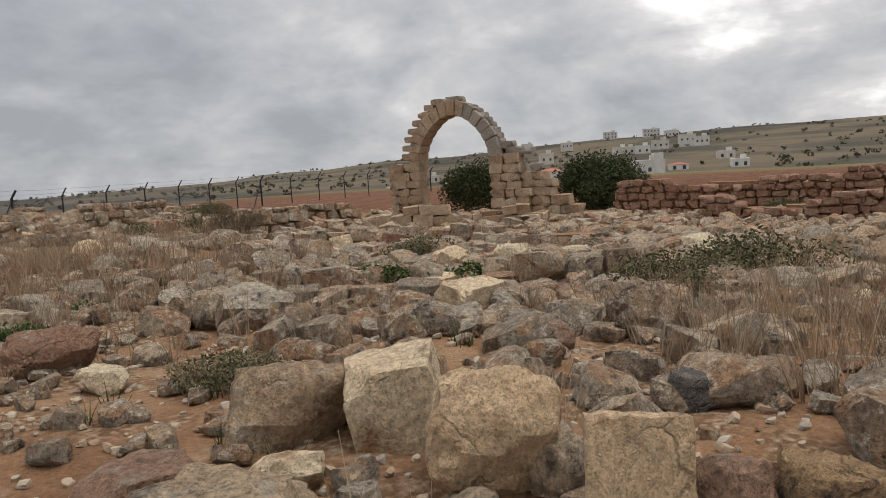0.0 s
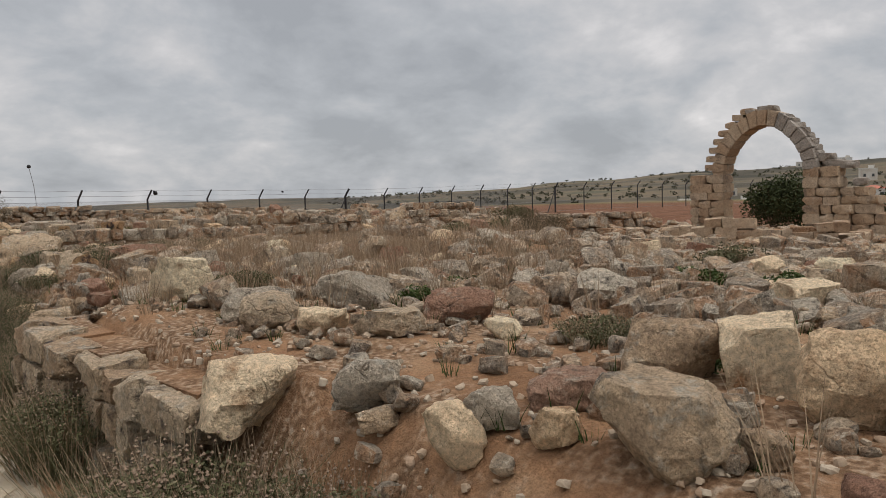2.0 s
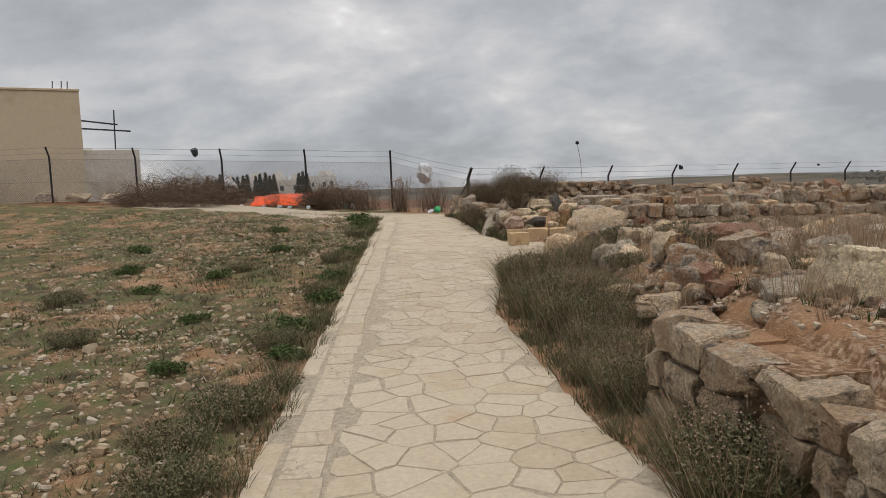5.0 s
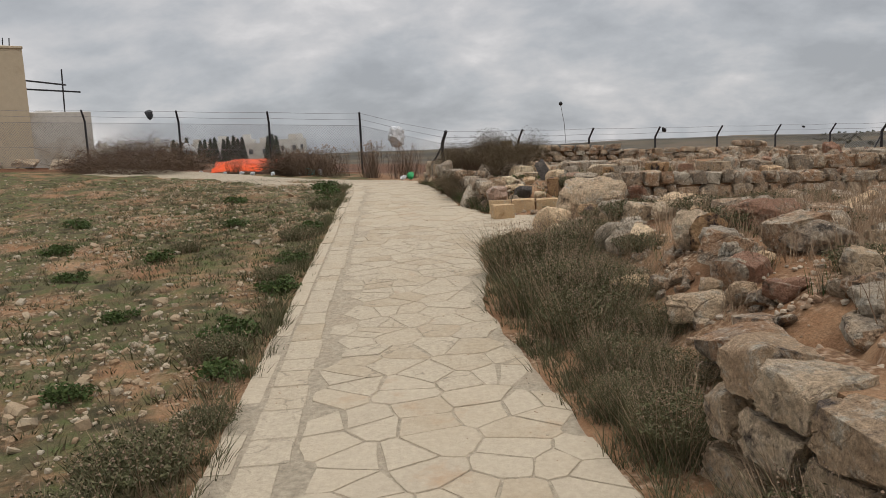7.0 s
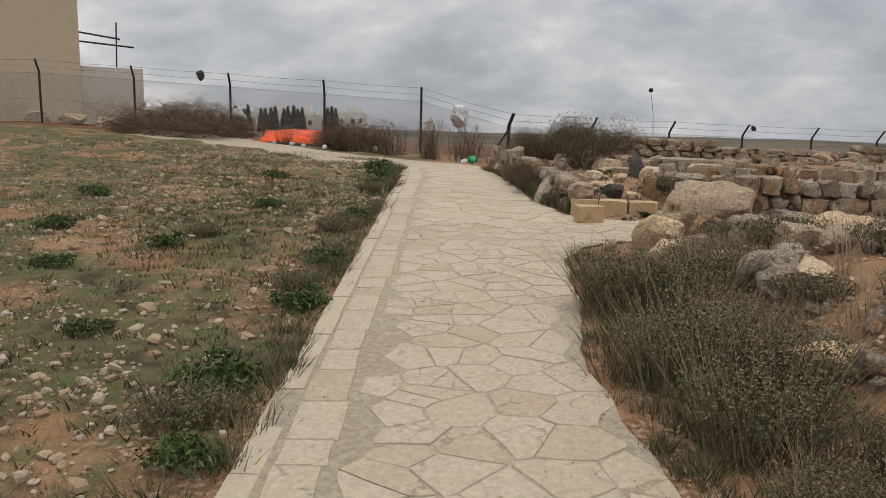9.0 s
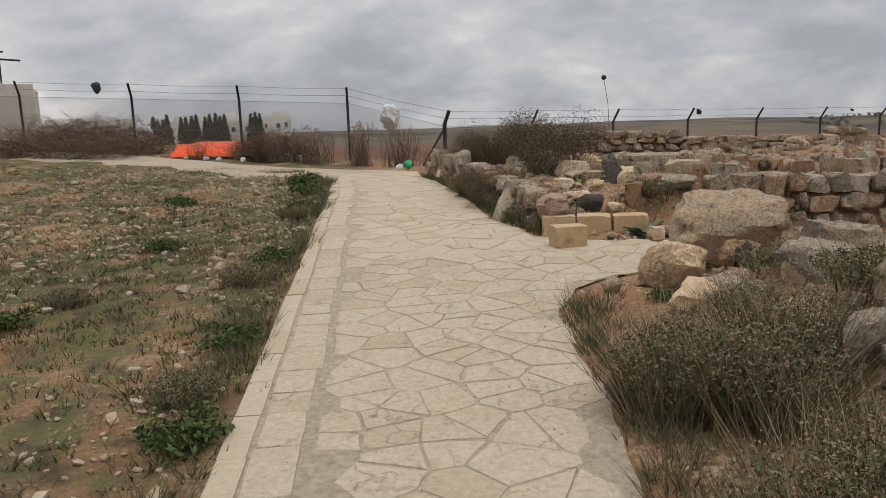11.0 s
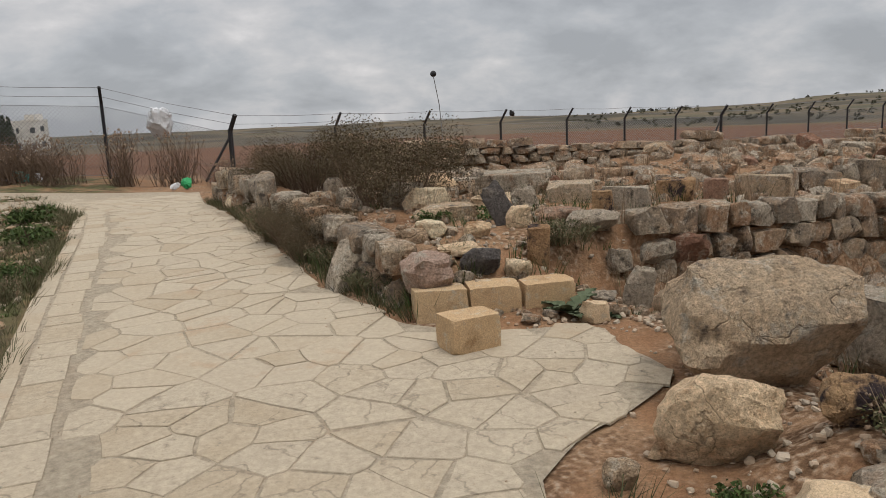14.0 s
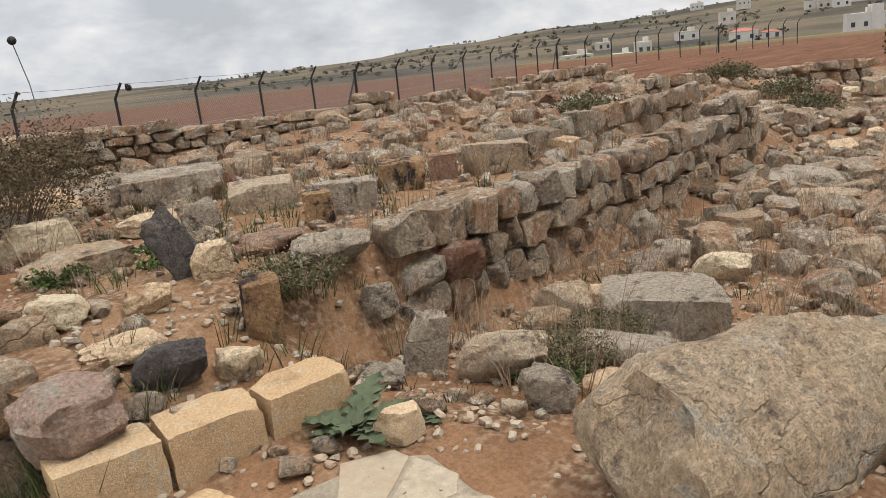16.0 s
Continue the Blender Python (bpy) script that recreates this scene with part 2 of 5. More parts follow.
M_BROWNBUSH = material("brown_bush_leaves", [(0.069, 0.050, 0.030), (0.100, 0.073, 0.042), (0.123, 0.100, 0.054)], 8, 0.95, 0, vary="island", grain=0.15)
M_SEED = material("seed_heads", [(0.195, 0.142, 0.100), (0.293, 0.208, 0.146)], 8, 0.95, 0, vary="island", grain=0.15)
M_PEBBLE = material("pebbles", [(0.272, 0.176, 0.112), (0.344, 0.256, 0.176), (0.384, 0.320, 0.240), (0.240, 0.200, 0.160)], 9, 0.93, 0, vary="island", grain=0.2)
M_FIELDSTONE = material("field_pebbles", [(0.230, 0.139, 0.076), (0.314, 0.244, 0.161), (0.362, 0.321, 0.251)], 9, 0.93, 0, vary="island", grain=0.2)
M_STEEL = material("dark_painted_steel", [(0.02, 0.02, 0.022), (0.035, 0.033, 0.035)], 10, 0.55, 0.1, 40, grain=0.2)
M_WIRE = material("galvanised_wire", [(0.16, 0.16, 0.165), (0.22, 0.22, 0.22)], 10, 0.6, 0, vary="world", grain=0.1)
M_TARP = material("orange_tarpaulin", [(0.72, 0.075, 0.01), (0.85, 0.11, 0.018)], 3, 0.5, 0.3, 9, grain=0.1)
M_BLACKBAG = material("black_plastic", [(0.012, 0.012, 0.014), (0.03, 0.03, 0.032)], 5, 0.4, 0.3, 12, grain=0.1)
M_WHITEBAG = material("white_plastic", [(0.5, 0.51, 0.53), (0.66, 0.67, 0.68)], 5, 0.5, 0.3, 12, grain=0.1)
M_TEALBAG = material("teal_plastic", [(0.03, 0.28, 0.26), (0.07, 0.42, 0.38)], 5, 0.5, 0.3, 12, grain=0.1)
M_GREENBAG = material("green_plastic", [(0.03, 0.3, 0.1), (0.06, 0.4, 0.16)], 5, 0.5, 0.3, 12, grain=0.1)
M_RENDER = material("beige_render", [(0.44, 0.36, 0.255), (0.48, 0.4, 0.29)], 0.6, 0.92, 0.1, 20, vary="world", grain=0.06, spots=((0.34, 0.26, 0.17), 0.35, 0.56, 0.72))
M_BLOCKWALL = material("grey_plaster", [(0.44, 0.41, 0.36), (0.52, 0.49, 0.44)], 0.8, 0.92, 0.2, 18, vary="world", grain=0.12, spots=((0.34, 0.28, 0.2), 0.5, 0.52, 0.7))
M_TOWN = material("white_town_walls", [(0.5, 0.475, 0.43), (0.62, 0.6, 0.56), (0.44, 0.385, 0.31)], 0.4, 0.9, 0, grain=0.06)
M_GLASSDARK = material("dark_window", [(0.04, 0.045, 0.05), (0.07, 0.075, 0.08)], 2, 0.3, 0, grain=0.1)
M_TILE = material("red_roof_tiles", [(0.36, 0.12, 0.08), (0.42, 0.16, 0.11)], 2, 0.85, 0.2, 8, grain=0.15)
M_OLIVE = material("olive_leaves", [(0.06, 0.06, 0.04), (0.09, 0.085, 0.055)], 3, 0.95, 0, vary="island", grain=0.1)
M_CYPRESS = material("cypress_leaves", [(0.018, 0.028, 0.014), (0.035, 0.05, 0.022)], 3, 0.95, 0, vary="island", grain=0.2)
M_BUSHDARK = material("dark_bush_leaves", [(0.023, 0.031, 0.012), (0.039, 0.050, 0.018), (0.057, 0.064, 0.026)], 3, 0.95, 0, vary="island", grain=0.2)
M_BARK = material("bark", [(0.08, 0.06, 0.045), (0.13, 0.1, 0.075)], 8, 0.95, 0.4, 30, grain=0.2)


def ground_material():
    """Orange-brown stony soil by the ruins, ploughed red earth past the fence, then green and fallow land on the hills."""
    m = bpy.data.materials.new("ground")
    m.use_nodes = True
    t = m.node_tree
    b = t.nodes["Principled BSDF"]
    b.inputs["Roughness"].default_value = 0.96
    b.inputs["Specular IOR Level"].default_value = 0.15
    geo = t.nodes.new("ShaderNodeNewGeometry")
    sep = t.nodes.new("ShaderNodeSeparateXYZ")
    t.links.new(geo.outputs["Position"], sep.inputs[0])

    def tex(s, d, ro=0.62, sc=(1, 1, 1)):
        mp = t.nodes.new("ShaderNodeMapping")
        mp.inputs["Scale"].default_value = sc
        t.links.new(geo.outputs["Position"], mp.inputs[0])
        n = t.nodes.new("ShaderNodeTexNoise")
        t.links.new(mp.outputs[0], n.inputs["Vector"])
        n.inputs["Scale"].default_value, n.inputs["Detail"].default_value, n.inputs["Roughness"].default_value = s, d, ro
        return n.outputs["Fac"]

    def ramp(f, stops):
        r = t.nodes.new("ShaderNodeValToRGB")
        t.links.new(f, r.inputs[0])
        e = r.color_ramp.elements
        while len(e) < len(stops):
            e.new(0.5)
        for i, (p, c) in enumerate(stops):
            e[i].position, e[i].color = p, (*c, 1)
        return r.outputs[0]

    def calc(op, a, c):
        n = t.nodes.new("ShaderNodeMath")
        n.operation = op
        for i, v in enumerate((a, c)):
            if isinstance(v, (int, float)):
                n.inputs[i].default_value = v
            else:
                t.links.new(v, n.inputs[i])
        return n.outputs[0]

    def between(v, lo, hi):
        n = t.nodes.new("ShaderNodeMapRange")
        n.interpolation_type = "SMOOTHSTEP"
        t.links.new(v, n.inputs[0])
        n.inputs[1].default_value, n.inputs[2].default_value = lo, hi
        return n.outputs[0]

    def mix(f, a, c):
        n = t.nodes.new("ShaderNodeMix")
        n.data_type = "RGBA"
        t.links.new(f, n.inputs["Factor"])
        t.links.new(a, n.inputs["A"])
        t.links.new(c, n.inputs["B"])
        return n.outputs["Result"]

    soil = ramp(tex(1.6, 8), [(0.3, (0.17, 0.088, 0.045)), (0.5, (0.27, 0.15, 0.08)), (0.68, (0.34, 0.22, 0.13))])
    gravel = ramp(tex(30.932, 2.398, 0.395), [(0.42, (0.146, 0.085, 0.047)), (0.55, (0.277, 0.176, 0.107)), (0.68, (0.374, 0.287, 0.206))])
    near = mix(between(tex(2.3, 4), 0.4, 0.62), soil, gravel)
    litter = ramp(tex(5.022, 4.123, 0.369), [(0.35, (0.06, 0.052, 0.028)), (0.5, (0.115, 0.1, 0.05)), (0.65, (0.085, 0.1, 0.036))])
    # the weedy field lies on the other side of the path from the ruins
    side = between(sep.outputs[0], -1.0, -1.5)
    weedy = calc("MULTIPLY", side, between(tex(1.1, 6, 0.66), 0.37, 0.54))
    near = mix(weedy, near, litter)
    ploughed = ramp(tex(0.9, 6, 0.6, (0.320, 1.920, 0.800)), [(0.35, (0.104, 0.048, 0.026)), (0.55, (0.152, 0.072, 0.040)), (0.7, (0.184, 0.104, 0.060))])
    rr = calc("SQRT", calc("ADD", calc("MULTIPLY", sep.outputs[0], sep.outputs[0]), calc("MULTIPLY", sep.outputs[1], sep.outputs[1])), 0.0)
    line = calc("ADD", calc("SUBTRACT", sep.outputs[1], calc("MULTIPLY", sep.outputs[0], 0.12)), calc("MULTIPLY", calc("MAXIMUM", calc("SUBTRACT", sep.outputs[0], 14.0), 0.0), 0.75))
    col = mix(between(line, 25.0, 26.5), near, ploughed)
    green = ramp(tex(0.06, 6), [(0.4, (0.112, 0.108, 0.046)), (0.6, (0.17, 0.14, 0.07))])
    col = mix(between(calc("ADD", rr, calc("MULTIPLY", sep.outputs[0], 0.3)), 105, 125), col, green)
    hill = ramp(tex(0.010, 7.200, 0.544), [(0.36, (0.044, 0.040, 0.030)), (0.47, (0.076, 0.066, 0.046)), (0.56, (0.136, 0.104, 0.068)), (0.66, (0.080, 0.076, 0.048))])
    col = mix(between(rr, 170, 230), col, hill)
    hsv = t.nodes.new("ShaderNodeHueSaturation")
    t.links.new(col, hsv.inputs["Color"])
    t.links.new(calc("ADD", calc("MULTIPLY", tex(60, 5, 0.75), 1.6), 0.2), hsv.inputs["Value"])
    t.links.new(hsv.outputs[0], b.inputs["Base Color"])
    bp = t.nodes.new("ShaderNodeBump")
    bp.inputs["Strength"].default_value, bp.inputs["Distance"].default_value = 0.7, 0.03
    t.links.new(calc("ADD", tex(24, 8, 0.72), tex(90, 4, 0.6)), bp.inputs["Height"])
    t.links.new(bp.outputs[0], b.inputs["Normal"])
    return m


M_GROUND = ground_material()


# ---- lie of the land ----
def step(a, b, v):
    u = np.clip((v - a) / (b - a), 0, 1)
    return u * u * (3 - 2 * u)


def left_edge(y):
    return np.interp(y, [-8, 1.6, 10, 15, 17.5, 19.5], [-1.1, -1.08, -1.27, -1.42, -1.6, -2.3])


def right_edge(y):
    return np.interp(y, [-8, -1.5, 1.8, 2.8, 5.7, 6.8, 8.3, 8.8, 9.05, 9.2, 9.4, 10.2, 10.36, 10.7, 11.8, 14.1, 18, 19.8],
                     [1.25, 1.1, 0.92, 0.68, 0.36, 0.48, 0.56, 0.8, 1.1, 1.5, 1.78, 1.82, 1.15, 0.86, 0.55, 0.37, 0.0, 0.0])


RIDGE_AZ = [-180, -60, 0, 24, 31, 36, 42, 45.5, 49.5, 52, 54, 58, 66, 71, 76, 81, 100, 140, 180]
RIDGE_EL = [-0.5, -0.6, -0.65, -0.75, -0.75, -0.55, -0.42, -0.03, -0.05, 0.22, 0.4, 0.45, 0.83, 1.12, 1.25, 1.3, 1.2, 0.3, -0.5]


def bump(x, y, cx, cy, rx, ry):
    return np.exp(-((x - cx) / rx) ** 2 - ((y - cy) / ry) ** 2)


def ground_height(x, y):
    """Height of the bare ground, without its small unevenness."""
    x, y = np.asarray(x, float), np.asarray(y, float)
    near = np.interp(y, [-30, 0, 13, 16, 20, 24], [-0.9, 0, 0.58, 0.63, 0.6, 0.5]) + 0.02 * np.clip(x, -5, 3)
    rim = 0.48 - np.where(x < 0, 0.055, 0.045) * np.clip(x, -14, 22)
    z = near + (rim - near) * step(14, 23, y)
    # the rubble mound beside the path, falling away towards the arch
    fall = np.interp(x, [1, 2.5, 5, 8, 13, 20, 26, 40], [0.77, 0.78, 0.7, 0.42, 0.08, -0.34, -0.58, -1.0])
    fall = fall + 0.1 * step(4, 12, y) - 0.2 * bump(x, y, 2.6, 8.6, 1.1, 1.1) - 0.25 * bump(x, y, 1.6, 10.7, 0.8, 0.4)
    fall = fall + 0.3 * bump(x, y, 6.0, 3.4, 1.3, 0.9) - 0.22 * bump(x, y, 6.2, 0.9, 1.0, 1.0) + 0.2 * bump(x, y, 8.6, -0.3, 1.2, 1.0)
    fall = fall + 0.5 * step(13.5, 16, y) * (1 - step(19, 24, y)) * step(3, 7, x) * (1 - step(20, 28, x))
    foot = 11.02 + 0.11 * np.clip(x - 2.75, 0, 6)
    room = step(1.75, 2.3, x) * (1 - step(9.5, 11, x)) * step(7.4, 8.6, y) * (1 - step(foot, foot + 0.22, y))
    fall = fall + (0.46 - 0.13 * np.clip(x - 2, 0, 1.8) - 0.02 * np.clip(x - 3, 0, 8) - fall) * room
    fall = fall + (-0.1 - 0.02 * np.clip(x, 0, 20) - fall) * step(14, 23, y)
    edge = np.where(y < 9.5, np.interp(y, [-8, -1.5, 0, 0.5, 2.6, 3.6, 8.4, 9.0, 9.5], [1.5, 1.25, 1.42, 1.5, 1.35, 1.0, 1.15, 1.85, 1.95]), np.interp(y, [9.5, 10.52, 10.78, 12, 18, 24], [1.95, 1.95, 0.98, 0.85, 0.3, 0.2]))
    soft = np.interp(y, [-3, -0.1, 0.5, 2.5, 3.2, 8, 10, 11, 20], [1.2, 0.5, 0.16, 0.16, 1.0, 1.2, 0.5, 0.4, 0.5])
    z = z + (fall - z) * step(edge, edge + soft, x)
    # the plain beyond the fence, the valley and the far ridges
    r = np.hypot(x, y)
    az = np.degrees(np.arctan2(x, y))
    ridge = 1.5 + 900 * np.tan(np.radians(np.interp(az, RIDGE_AZ, RIDGE_EL)))
    away = np.where(r < 90, -0.4 - 0.9 * step(40, 90, r), -1.3 - 7.7 * step(90, 230, r))
    away = np.where(r > 230, -9 + (ridge + 9) * np.clip((r - 230) / 670, 0, 1) ** 1.2 - np.clip(r - 900, 0, 4000) * 0.02, away)
    return z + (away - z) * step(30, 75, r)


# ---- building helpers ----
def finish(bm, name, mat, smooth=None):
    me = bpy.data.meshes.new(name)
    bm.to_mesh(me)
    bm.free()
    me.materials.append(mat)
    if smooth:
        me.shade_smooth()
        me.set_sharp_from_angle(angle=radians(smooth))
    return me


def part(name, bm, mat, parent, label="", smooth=None):
    """Links a bmesh as one mesh object under a thing or a part."""
    ob = new(name, finish(bm, name, mat, smooth))
    ob.parent = parent
    if label:
        tagged(ob, label)
    return ob


def empty(name, m, label, category, group="", kind=""):
    ob = new(name)
    ob.empty_display_size = 0.1
    ob.matrix_basis = m
    return tagged(ob, label, category, group, kind)


def lone(name, mesh, m, label, category, group="", kind=""):
    ob = new(name, mesh)
    ob.matrix_basis = m
    return tagged(ob, label, category, group, kind)


def raw_mesh(name, verts, faces, mat, smooth=None):
    me = bpy.data.meshes.new(name)
    me.from_pydata(verts, [], faces)
    me.materials.append(mat)
    if smooth:
        me.shade_smooth()
        me.set_sharp_from_angle(angle=radians(smooth))
    return me


def box(bm, cx, cy, cz, sx, sy, sz, rz=0.0, bevel=0.0):
    got = bmesh.ops.create_cube(bm, size=1, matrix=pose(cx, cy, cz, 0, 0, rz) @ Matrix.Diagonal((sx, sy, sz, 1)))
    if bevel:
        edges = list({e for v in got["verts"] for e in v.link_edges})
        bmesh.ops.bevel(bm, geom=edges, offset=bevel, segments=1, affect="EDGES")


def rod(bm, a, b, r0, r1=None, sides=6):
    """A tapered bar from a to b."""
    a, b = Vector(a), Vector(b)
    d = b - a
    m = Matrix.Translation((a + b) / 2) @ d.to_track_quat("Z", "Y").to_matrix().to_4x4()
    bmesh.ops.create_cone(bm, cap_ends=True, segments=sides, radius1=r0, radius2=r0 if r1 is None else r1, depth=d.length, matrix=m)


rng = random.Random(11)


def hz(x, y):
    return float(ground_height(x, y))


def rough(x, y):
    """Small unevenness of the bare soil, none under the path."""
    p = noise.noise(Vector((x * 0.9, y * 0.9, 0))) * 0.05 + noise.noise(Vector((x * 2.7, y * 2.7, 4))) * 0.03
    off = max(left_edge(y) - x, x - right_edge(y)) if y < 19.8 else 1.0
    return p * min(1.0, max(0.0, off - 0.15) / 0.5)


# ---- ground: one sheet out to the horizon ----
def spread(lo, hi, fine_step, grow, reach):
    out = list(np.arange(lo, hi + 1e-6, fine_step))
    d = fine_step
    while out[-1] < reach:
        d *= grow
        out.append(out[-1] + d)
    d = fine_step
    while out[0] > -reach:
        d *= grow
        out.insert(0, out[0] - d)
    return out


gx, gy = spread(-9, 12, 0.14, 1.09, 3500), spread(-5, 20, 0.14, 1.09, 3500)
GX, GY = np.meshgrid(gx, gy)
GZ = ground_height(GX, GY)
g_verts = []
for j in range(len(gy)):
    for i in range(len(gx)):
        x, y = gx[i], gy[j]
        z = GZ[j, i]
        if -20 < x < 40 and -15 < y < 45:
            z += rough(x, y)
            if y < 20 and left_edge(y) + 0.15 < x < right_edge(y) - 0.06:
                z -= 0.014
        elif math.hypot(x, y) > 250:
            z += noise.noise(Vector((x * 0.006, y * 0.006, 2))) * 5 * min(1, (math.hypot(x, y) - 250) / 400)
        g_verts.append((x, y, float(z)))
nx = len(gx)
g_faces = [(j * nx + i, j * nx + i + 1, (j + 1) * nx + i + 1, (j + 1) * nx + i) for j in range(len(gy) - 1) for i in range(nx - 1)]
ground_me = raw_mesh("ground", g_verts, g_faces, M_GROUND)
ground_me.shade_smooth()
lone("ground", ground_me, Matrix.Identity(4), "orange-brown stony soil running out to ploughed fields and hills", "ground", kind="structure")

# ---- the paved path ----
path_thing = empty("path", Matrix.Identity(4), "cream crazy-paved limestone footpath with grey mortar joints", "path", kind="structure")


def strip(y0, y1, n, lo, hi, lift, cols=6):
    v, f = [], []
    for k in range(n + 1):
        y = y0 + (y1 - y0) * k / n
        a, b = float(lo(y)), float(hi(y))
        for c in range(cols + 1):
            x = a + (b - a) * c / cols
            v.append((x, y, hz(x, y) + lift))
    w = cols + 1
    f = [(k * w + c, k * w + c + 1, (k + 1) * w + c + 1, (k + 1) * w + c) for k in range(n) for c in range(cols)]
    return v, f


def ragged(y):
    return right_edge(y) + 0.05 * noise.noise(Vector((y * 3.1, 0, 0))) + 0.03


v, f = strip(-8, 20.4, 240, lambda y: left_edge(y), ragged, 0.012)
bed = new("mortar_bed", raw_mesh("mortar_bed", v, f, M_MORTAR))
bed.parent = path_thing


def clip_poly(poly, px, py, nx_, ny_):
    """Keeps the side of the line through p on which n points away."""
    out = []
    for k in range(len(poly)):
        a, b = poly[k], poly[(k + 1) % len(poly)]
        da, db = (a[0] - px) * nx_ + (a[1] - py) * ny_, (b[0] - px) * nx_ + (b[1] - py) * ny_
        if da <= 0:
            out.append(a)
        if (da < 0 < db) or (db < 0 < da):
            u = da / (da - db)
            out.append((a[0] + (b[0] - a[0]) * u, a[1] + (b[1] - a[1]) * u))
    return out


def paving_cells(x0, x1, y0, y1, w, h, inside, seed):
    """Irregular paving stones: cells round scattered centres, cut back by a joint."""
    r = random.Random(seed)
    seeds = []
    rows = int((y1 - y0) / h) + 1
    for j in range(rows):
        x = x0 + r.uniform(0, w)
        while x < x1:
            if r.random() < 0.93:
                seeds.append((x + r.uniform(-0.4, 0.4) * w, y0 + j * h + r.uniform(-0.52, 0.52) * h))
            x += w * r.uniform(0.7, 1.35)
    cells = []
    for cx, cy in seeds:
        lim = inside(cx, cy)
        if not lim:
            continue
        poly = [(cx - w, cy - 2 * h), (cx + w, cy - 2 * h), (cx + w, cy + 2 * h), (cx - w, cy + 2 * h)]
        gap = r.uniform(0.003, 0.009)
        for ox, oy in seeds:
            dx, dy = ox - cx, oy - cy
            if (dx == 0 and dy == 0) or abs(dx) > 2.2 * w or abs(dy) > 3.4 * h:
                continue
            d = math.hypot(dx, dy)
            poly = clip_poly(poly, cx + dx / 2 - gap * dx / d, cy + dy / 2 - gap * dy / d, dx / d, dy / d)
            if len(poly) < 3:
                break
        for px, py, qx, qy in lim:
            if len(poly) >= 3:
                poly = clip_poly(poly, px, py, qx, qy)
        if len(poly) >= 3:
            clean = []
            for k in range(len(poly)):
                a, b = poly[k], poly[(k + 1) % len(poly)]
                if math.hypot(b[0] - a[0], b[1] - a[1]) > 0.03:
                    clean.append(a)
            area = abs(sum(clean[k][0] * clean[(k + 1) % len(clean)][1] - clean[(k + 1) % len(clean)][0] * clean[k][1] for k in range(len(clean)))) / 2 if len(clean) > 2 else 0
            if area > 0.006:
                cells.append((cx, cy, clean))
    return cells


def on_path(x, y):
    if y > 19.6 or not left_edge(y) + 0.42 < x < ragged(y) - 0.02:
        return None
    s = max(-5.0, min(5.0, float(right_edge(y + 0.1) - right_edge(y - 0.1)) / 0.2))
    n = math.hypot(1, s)
    return [(float(left_edge(y)) + 0.405, y, -1, 0), (float(ragged(y)), y, 1 / n, -s / n)]


def flag_mesh(cx, cy, poly, r):
    """One stone with worn, bevelled rim, in coordinates about its middle."""
    n = len(poly)
    pts = []
    for k in range(n):
        a, b = poly[k], poly[(k + 1) % n]
        pts.append(a)
        pts.append(((a[0] + b[0]) / 2 + r.uniform(-0.008, 0.008), (a[1] + b[1]) / 2 + r.uniform(-0.008, 0.008)))
    n = len(pts)
    up = r.uniform(0.0145, 0.0185)
    base = hz(cx, cy)
    vs = [(x - cx, y - cy, hz(x, y) - base + 0.004) for x, y in pts]
    vs += [(x - cx, y - cy, hz(x, y) - base + up - 0.004) for x, y in pts]
    vs += [(x - cx - (x - cx) * 0.02, y - cy - (y - cy) * 0.02, hz(x, y) - base + up) for x, y in pts]
    fs = [(k, (k + 1) % n, n + (k + 1) % n, n + k) for k in range(n)] + [(n + k, n + (k + 1) % n, 2 * n + (k + 1) % n, 2 * n + k) for k in range(n)]
    fs.append(tuple(range(2 * n, 3 * n)))
    return vs, fs


def lay_paving(cells, keep, parent, seed):
    r = random.Random(seed)
    av, af = [], []
    for cx, cy, poly in cells:
        vs, fs = flag_mesh(cx, cy, poly, r)
        if keep(cx, cy):
            ob = new("flagstone", raw_mesh("flagstone", vs, fs, M_FLAG))
            ob.location = (cx, cy, hz(cx, cy))
            ob.parent = parent
        else:
            o = len(av)
            av += [(x + cx, y + cy, z + hz(cx, cy)) for x, y, z in vs]
            af += [tuple(o + i for i in q) for q in fs]
    if av:
        ob = new("far_flagstones", raw_mesh("far_flagstones", av, af, M_FLAG_BITS))
        ob.parent = parent
        tagged(ob, kind="stuff")


# raised cement edge along the weedy side
ev, ef = [], []
for k in range(60):
    y0, y1 = -6 + k * 0.42, -6 + k * 0.42 + 0.412
    o = len(ev)
    a0, a1 = float(left_edge(y0)), float(left_edge(y1))
    jog = rng.uniform(-0.012, 0.012)
    for x, y, up in ((a0, y0, 0), (a0 + 0.12, y0, 0), (a1 + 0.12, y1, 0), (a1, y1, 0), (a0, y0, 1), (a0 + 0.12, y0, 1), (a1 + 0.12, y1, 1), (a1, y1, 1)):
        ev.append((x + jog, y, hz(x, y) - 0.03 + up * (0.046 + jog * 0.4)))
    ef += [(o + 4, o + 5, o + 6, o + 7), (o, o + 1, o + 5, o + 4), (o + 1, o + 2, o + 6, o + 5), (o + 2, o + 3, o + 7, o + 6), (o + 3, o, o + 4, o + 7)]
edge_ob = new("edge_strip", raw_mesh("edge_strip", ev, ef, M_FLAG_BITS))
edge_ob.parent = path_thing
tagged(edge_ob, "narrow cream edging stones along the weedy field", kind="stuff")


# the pale track that turns off along the fence
def bend_height(x, y):
